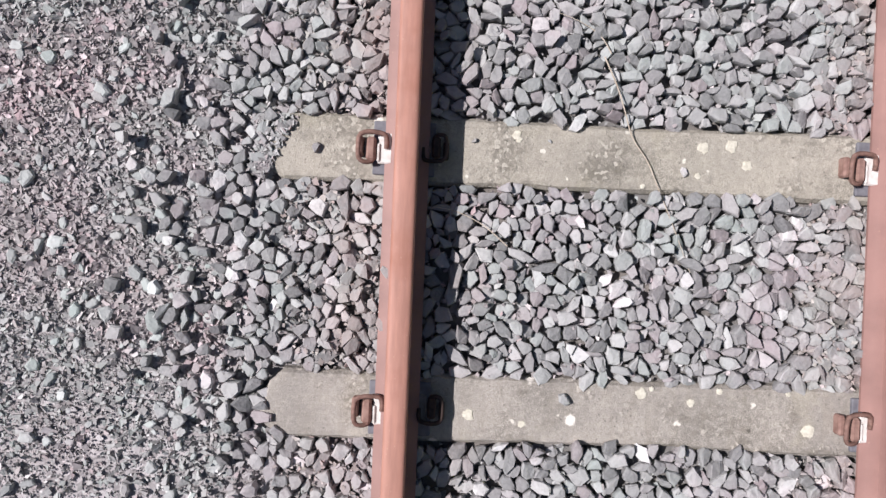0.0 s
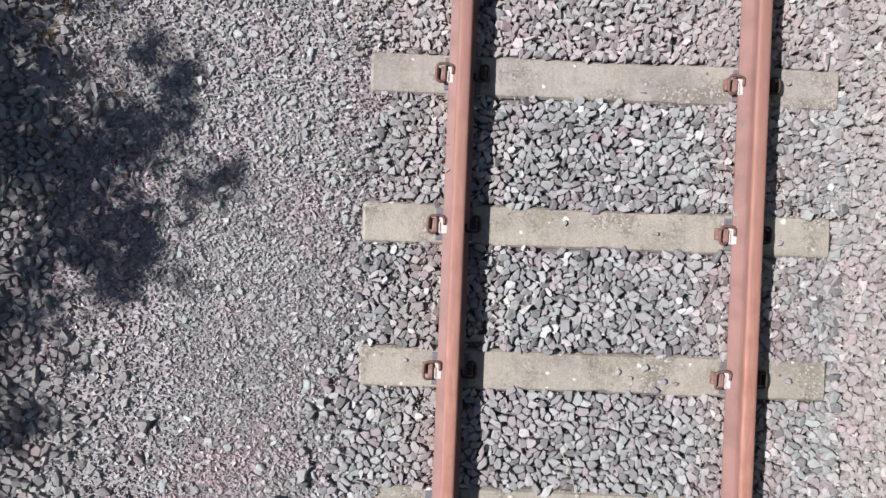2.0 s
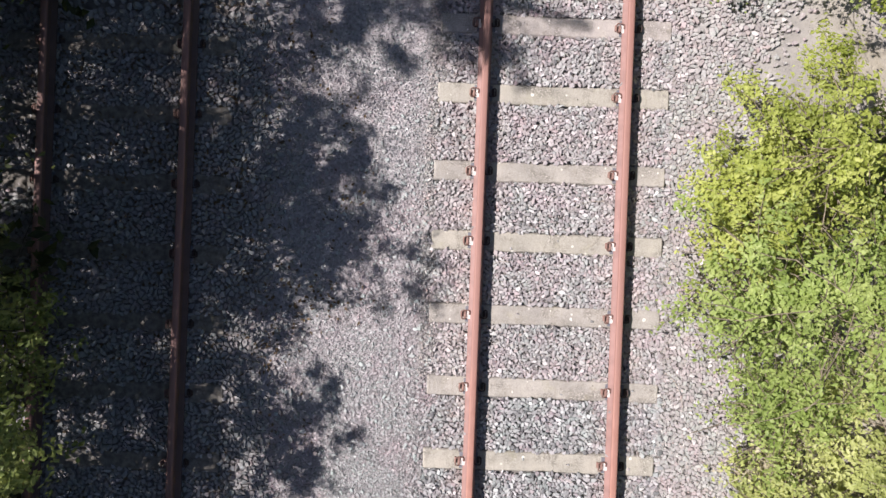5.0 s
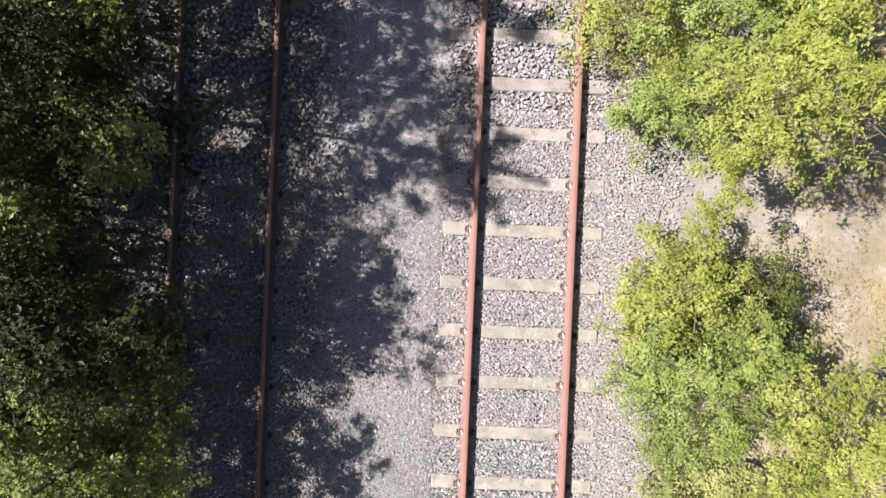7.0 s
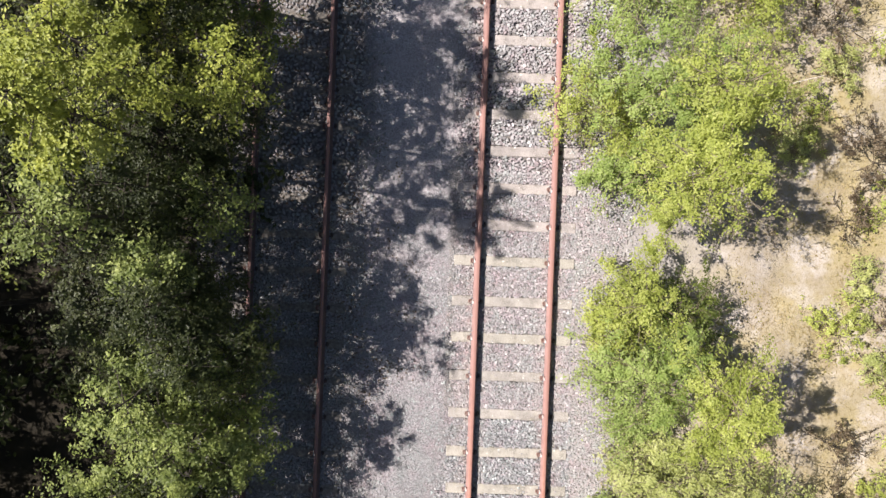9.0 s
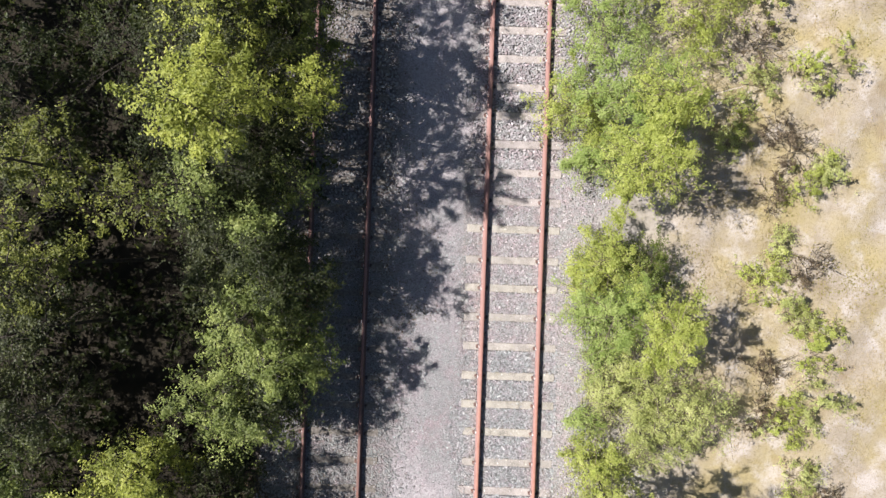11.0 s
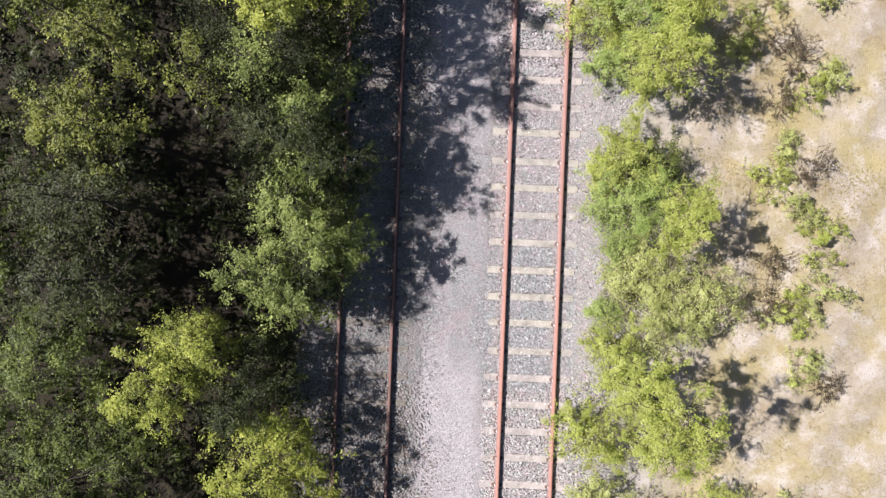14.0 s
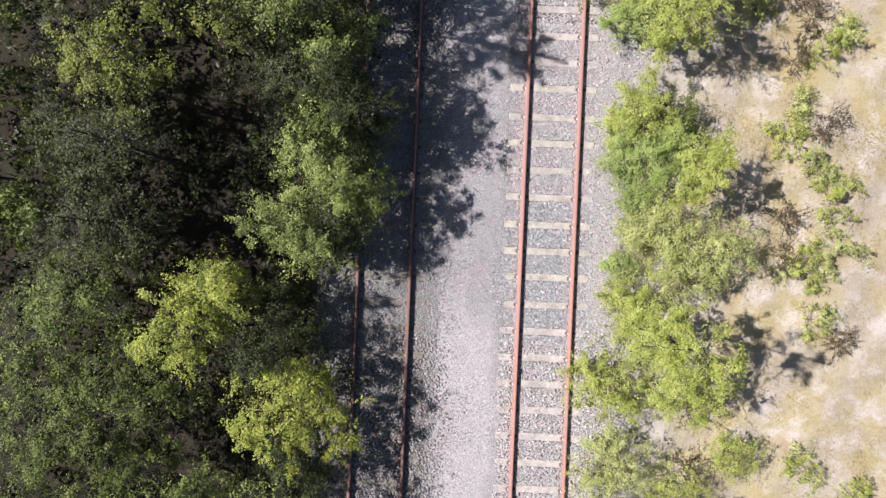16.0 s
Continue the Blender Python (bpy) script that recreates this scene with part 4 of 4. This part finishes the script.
stand(TREE_FRESH, [
    (-6.9, 6.05, 6.3, 0.32, 1900), (-5.55, 5.5, 4.9, 0.5, 5500), (-5.3, 6.6, 3.6, 0.4, 2500),
    (-6.15, 3.35, 4.5, 1.05, 12000), (-5.75, 2.3, 4.3, 1.05, 13500), (-5.6, 3.3, 2.3, 0.9, 5000),
    (-5.55, 2.4, 2.1, 0.9, 4500), (-6.3, 1.15, 3.8, 0.6, 5000), (-7.2, 1.6, 4.2, 0.9, 8000),
    (-6.7, -6.5, 4.2, 1.7, 12000),
])
# several of these are added only to fill out the shadow on the ground
stand(LEAF_SHADE, [
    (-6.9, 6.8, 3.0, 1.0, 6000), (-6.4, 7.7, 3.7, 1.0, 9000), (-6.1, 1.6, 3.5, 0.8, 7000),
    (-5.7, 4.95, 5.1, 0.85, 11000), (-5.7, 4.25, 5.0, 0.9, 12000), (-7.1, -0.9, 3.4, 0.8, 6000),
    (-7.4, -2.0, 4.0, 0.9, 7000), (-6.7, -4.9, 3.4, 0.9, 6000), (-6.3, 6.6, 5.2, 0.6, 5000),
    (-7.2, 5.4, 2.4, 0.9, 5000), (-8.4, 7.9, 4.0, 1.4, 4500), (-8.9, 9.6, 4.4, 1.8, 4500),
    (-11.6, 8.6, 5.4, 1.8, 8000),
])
stand(LEAF_OLIVE, [
    (-9.6, 4.6, 8.5, 0.72, 10000), (-10.0, 6.5, 8.6, 0.8, 9000), (-8.4, 5.9, 6.9, 0.4, 1600),
])

# low growth between the trees, its leaf colours darkened to stand for shade
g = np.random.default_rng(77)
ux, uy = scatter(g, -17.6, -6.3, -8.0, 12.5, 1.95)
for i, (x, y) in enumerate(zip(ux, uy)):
    plant("undergrowth", float(x), float(y), float(g.uniform(0.8, 1.7)), float(g.uniform(0.9, 1.3)), 300, 0.17, LEAF_SHADE if i % 5 else LEAF_SHADE_GREY, 400 + i, "green undergrowth shrub coloured dark for deep shade", "shrub", "undergrowth between the trees", 6, 0.3, 0.1, 0.28)

BUSH_LOOKS = {LEAF_LIME: "dense sunlit yellow-green bush at the edge of the ballast", LEAF_FRESH: "dense fresh green bush beside the ballast shoulder", LEAF_GREEN: "low mid-green bush between taller bushes", LEAF_PALE: "pale willowy bush with bare grey twigs showing"}


def hedge(m, rows):
    """Bushes of one kind: x, y, height, radius, leaves and the crown's lean."""
    for x, y, h, r, count, dx, dy in rows:
        plant("tree" if h > 6 else "bush", x, y, h, r, int(count * 1.02), 0.052, m, int(abs(x) * 290 + (y + 20) * 190), "tall slender sapling with drooping yellow-green foliage" if h > 6 else BUSH_LOOKS[m], "tree" if h > 6 else "bush", "trees beside the railway" if h > 6 else "bushes along the track", 24, 0.35, 0.32 if h > 2.5 else 0.15, 0.19, (dx, dy), bare=0.08, bark=BARK if h > 6 else BUSH_BARK, face=0.9, sprays=9, fluff=0.24, uneven=0.65)


hedge(LEAF_FRESH, [
    (2.6, 9.4, 2.8, 1.55, 17000, 0, 0), (2.2, 7.6, 1.5, 1.0, 8000, 0, 0), (2.2, 11.3, 2.0, 1.5, 10000, 0, 0),
    (2.0, 3.6, 0.9, 0.5, 3200, 0, 0), (2.4, 3.6, 2.1, 1.2, 13000, 0, 0), (2.35, 2.55, 0.9, 0.5, 3800, 0, 0),
    (2.15, 0.75, 0.7, 0.45, 2600, 0, 0), (2.6, -7.6, 1.6, 1.4, 7000, 0, 0),
])
hedge(LEAF_LIME, [
    (1.55, 8.8, 1.6, 1.05, 9000, -0.1, 0), (3.4, 8.95, 4.1, 1.0, 11000, 0.1, 0), (3.0, 7.75, 4.3, 1.1, 16000, 0, -0.1),
    (4.3, 11.4, 1.9, 1.3, 8000, 0, 0), (2.4, 5.1, 1.9, 0.85, 9000, 0, 0), (2.1, 4.5, 1.2, 0.65, 6000, 0, 0),
    (3.4, 3.6, 3.8, 0.95, 13000, 0.1, 0), (2.2, -0.45, 1.4, 0.85, 7000, 0, 0), (2.4, -0.45, 6.7, 1.0, 16000, 0.75, -0.65), (1.9, -2.6, 1.8, 1.15, 11000, -0.1, 0),
    (3.2, -2.6, 3.8, 0.9, 11000, 0.35, 0.1), (5.5, -4.6, 1.1, 0.65, 4000, 0.1, 0), (3.9, -5.8, 1.5, 1.2, 8000, 0, 0),
])
hedge(LEAF_GREEN, [
    (3.3, 4.8, 1.4, 0.9, 6000, 0, 0),
])
hedge(LEAF_PALE, [
    (3.2, 1.7, 1.9, 1.35, 12000, 0.3, -0.1), (4.6, 1.1, 2.2, 1.0, 8000, 0.2, -0.1), (2.6, 1.6, 1.2, 0.65, 4500, 0, 0),
    (2.8, -1.5, 1.3, 0.7, 4000, 0, 0), (3.6, 0.5, 1.8, 0.8, 5000, 0, 0), (2.1, -5.0, 1.5, 1.2, 9000, 0, 0),
])

SHRUBS = [(8.2, 10.4, 1.1, 0.65), (8.4, 7.4, 0.6, 0.5), (7.7, 7.2, 0.5, 0.55), (7.1, 5.6, 0.5, 0.38), (6.7, 4.5, 0.6, 0.5), (7.3, 3.8, 0.8, 0.65), (8.1, 2.8, 0.7, 0.75), (8.2, 1.4, 0.9, 0.7), (7.3, 0.8, 0.6, 0.55), (7.7, -0.6, 0.6, 0.5), (7.7, -4.9, 0.5, 0.45), (6.0, 9.9, 0.9, 0.7), (6.4, 12.0, 0.9, 0.8), (5.6, 8.2, 0.5, 0.5), (9.2, -5.5, 0.5, 0.5)]
rnd = random.Random(19)
for x, y, h, r in list(SHRUBS):
    for _ in range(2):
        a = rnd.uniform(0, 6.3)
        SHRUBS.append((x + 0.95 * r * math.cos(a), y + 0.95 * r * math.sin(a), h * rnd.uniform(0.45, 0.7), r * rnd.uniform(0.35, 0.6)))
for i, (x, y, h, r) in enumerate(SHRUBS):
    plant("shrub", x, y, h, r, int(1700 * r / 0.6), 0.050, LEAF_PALE if i % 2 else LEAF_LIME, 300 + i, "small sparse yellow-green shrub on dry sandy ground", "shrub", "shrubs on the dry ground", 7, 0.2, 0.1, 0.13, bark=BUSH_BARK, uneven=1.0, stretch=(rnd.uniform(0.7, 1.3), rnd.uniform(0.7, 1.3)))


DEAD = leaf_material("dead_brown_leaf", (0.07, 0.05, 0.03), (0.16, 0.12, 0.075), (0.30, 0.24, 0.16))
for i, (x, y, h, r) in enumerate([(7.4, 8.1, 0.5, 0.7), (6.9, 6.9, 0.4, 0.6), (7.9, 5.0, 0.4, 0.6), (8.5, -1.2, 0.35, 0.5), (6.8, 2.2, 0.5, 0.6), (6.3, 10.8, 0.7, 0.8), (7.0, 8.6, 0.4, 0.6), (6.9, 1.0, 0.5, 0.6), (4.4, -3.2, 0.5, 0.7), (4.3, -5.0, 0.4, 0.6)]):
    plant("dead_shrub", x, y, h, r, 900, 0.05, DEAD, 380 + i, "low dead brown shrub with bare twigs on sandy ground", "shrub", "dead shrubs on the dry ground", 12, 0.15, 0.1, 0.13)


STRAW = leaf_material("straw_coloured_dead_leaf", (0.26, 0.22, 0.14), (0.46, 0.41, 0.29), (0.66, 0.60, 0.45))
for i, (x, y, h, r) in enumerate([(2.4, 2.05, 0.6, 0.42), (2.45, 1.2, 0.5, 0.4)]):
    plant("dead_shrub", x, y, h, r, 800, 0.06, STRAW, 395 + i, "pale straw-coloured dead shrub among green bushes", "shrub", "dead shrubs among the bushes", 12, 0.15, 0.1, 0.13, bark=TWIG)


# ---- dry grass and litter on the sandy ground ----
def scattered_leaves(name, count, x0, x1, y0, y1, length, width, lift, upright, material, seed, label, category, patches):
    g = np.random.default_rng(seed)
    drifts = max(8, patches // 14)
    d = g.integers(0, drifts, patches)
    px = np.clip(g.uniform(x0, x1, drifts)[d] + g.normal(0, 0.7, patches), x0, x1 + 1)
    py = g.uniform(y0, y1, drifts)[d] + g.normal(0, 0.7, patches)
    k = g.integers(0, patches, count)
    x, y = px[k] + g.normal(0, 0.16, count), py[k] + g.normal(0, 0.16, count)
    z = ground_height(x, y) + lift
    normal = unit(np.stack([g.normal(0, 1, count) * upright, g.normal(0, 1, count) * upright, np.ones(count)], -1))
    ahead = unit(g.normal(0, 1, (count, 3)) + np.array([0, 0, upright]))
    l = length * g.uniform(0.5, 1.3, count)
    ob = new(name, leaf_mesh(name, np.stack([x, y, z], -1), normal, ahead, l, width * g.uniform(0.6, 1.3, count), material))
    return tagged(ob, label, category, kind="stuff")


DRY = leaf_material("dry_grass_blade", (0.20, 0.15, 0.07), (0.36, 0.29, 0.14), (0.52, 0.44, 0.25))
WEED = leaf_material("small_weed_leaf", (0.16, 0.15, 0.045), (0.28, 0.25, 0.075), (0.42, 0.37, 0.13))
LITTER = leaf_material("fallen_leaf", (0.06, 0.04, 0.025), (0.15, 0.10, 0.055), (0.28, 0.21, 0.12))
scattered_leaves("dry_grass", 16000, 4.0, 12.5, -8.0, 13.5, 0.11, 0.012, 0.012, 0.4, DRY, 501, "thin tufts of dry straw-coloured grass", "grass", 620)
scattered_leaves("weeds", 2600, 4.2, 12.0, -8.0, 13.0, 0.05, 0.03, 0.014, 0.35, WEED, 502, "small yellowish weeds dotted over the sand", "weeds", 130)
scattered_leaves("leaf_litter", 12000, -7.6, -3.2, -8.0, 13.0, 0.05, 0.03, 0.025, 0.4, LITTER, 503, "brown fallen leaves on the shaded track", "leaf litter", 700)


# ---- sticks and loose stones on the sleepers ----
def stick(points, thick, label):
    pts = smooth_path(points, 4)
    v, f = tube(pts, np.linspace(thick, thick * 0.4, len(pts)), 5)
    return tagged(new("stick", raw_mesh("stick", v, f, TWIG, True)), label, "stick", "sticks on the track")


stick([(-0.15, 0.62, 0.012), (-0.11, 0.53, 0.02), (-0.08, 0.45, 0.016), (-0.05, 0.37, 0.004), (0.0, 0.30, 0.001), (0.035, 0.22, 0.004), (0.09, 0.09, 0.012), (0.15, -0.05, 0.004)], 0.0028, "thin dry bent twig lying across a sleeper")
stick([(3.75, 8.75, -0.2), (3.9, 8.8, 0.9), (4.2, 8.95, 1.5), (4.6, 9.15, 1.75), (5.15, 9.3, 1.9)], 0.022, "bare pale dead branch rising out of a green bush")
stick([(2.2, 1.5, 0.28), (2.36, 1.36, 0.36), (2.5, 1.22, 0.34), (2.68, 1.1, 0.24), (2.8, 1.02, -0.1)], 0.016, "bare pale branch lying over a low bush")
rnd = random.Random(23)
for k in range(26):
    x, y, a = rnd.choice([rnd.uniform(1.3, 2.3), rnd.uniform(1.4, 2.4), rnd.uniform(-0.6, 0.6)]), rnd.uniform(-1.2, 7.5), rnd.uniform(0, 3.14)
    n = rnd.uniform(0.15, 0.55)
    stick([(x + n * u * math.cos(a + 0.5 * u) + rnd.uniform(-0.01, 0.01), y + n * u * math.sin(a + 0.5 * u), 0.016 - 0.08 * max(0, x - 1.6)) for u in (0, 0.33, 0.66, 1)], rnd.uniform(0.0012, 0.003), "thin dry twig lying on the ballast")

LOOSE = [(-0.26, 1.16, 0.020), (0.13, 1.06, 0.022), (0.19, 1.03, 0.019), (0.27, 1.09, 0.024), (0.36, 1.02, 0.026), (0.43, 1.01, 0.022), (0.33, 0.97, 0.027), (-0.23, -0.47, 0.026), (0.15, -0.62, 0.026), (0.12, 0.27, 0.020), (-0.31, 0.35, 0.009), (-0.55, 0.34, 0.012), (-0.18, 1.84, 0.018), (0.3, 1.80, 0.02), (0.95, 1.78, 0.022), (0.2, 2.55, 0.018), (-0.3, 3.40, 0.016), (0.5, 3.35, 0.02), (-0.4, 4.10, 0.018), (0.1, 4.20, 0.015), (-1.0, 1.08, 0.015), (-1.05, 0.30, 0.02), (1.02, 1.05, 0.024), (0.96, 2.62, 0.018)]


def single_stone(shape, material):
    v, t = FINE[shape], [tuple(int(i) for i in q) for q in FINE_TRIS]
    return raw_mesh("stone", v, t + [(0, 2, 1), (0, 3, 2), (0, 4, 3), (0, 5, 4)], material)


SINGLES = [single_stone(k, BALLAST_ONE) for k in range(24)]
for k, (x, y, size) in enumerate(LOOSE):
    ob = new("stone", SINGLES[k % 24])
    ob.matrix_basis = pose(x, y, size * 0.28 - 0.012 * (1 - min(1, abs(x) / 0.5)), rnd.uniform(-8, 8), rnd.uniform(-8, 8), rnd.uniform(0, 360)) @ Matrix.Scale(size, 4)
    tagged(ob, "loose angular grey stone lying on a concrete sleeper", "stone", "stones on the sleepers")

# ---- the nearest ballast stones, one by one ----
for v, tris, at in single_stones:
    part_of("stone", raw_mesh("stone", v, tris, BALLAST_ONE), ballast).location = at
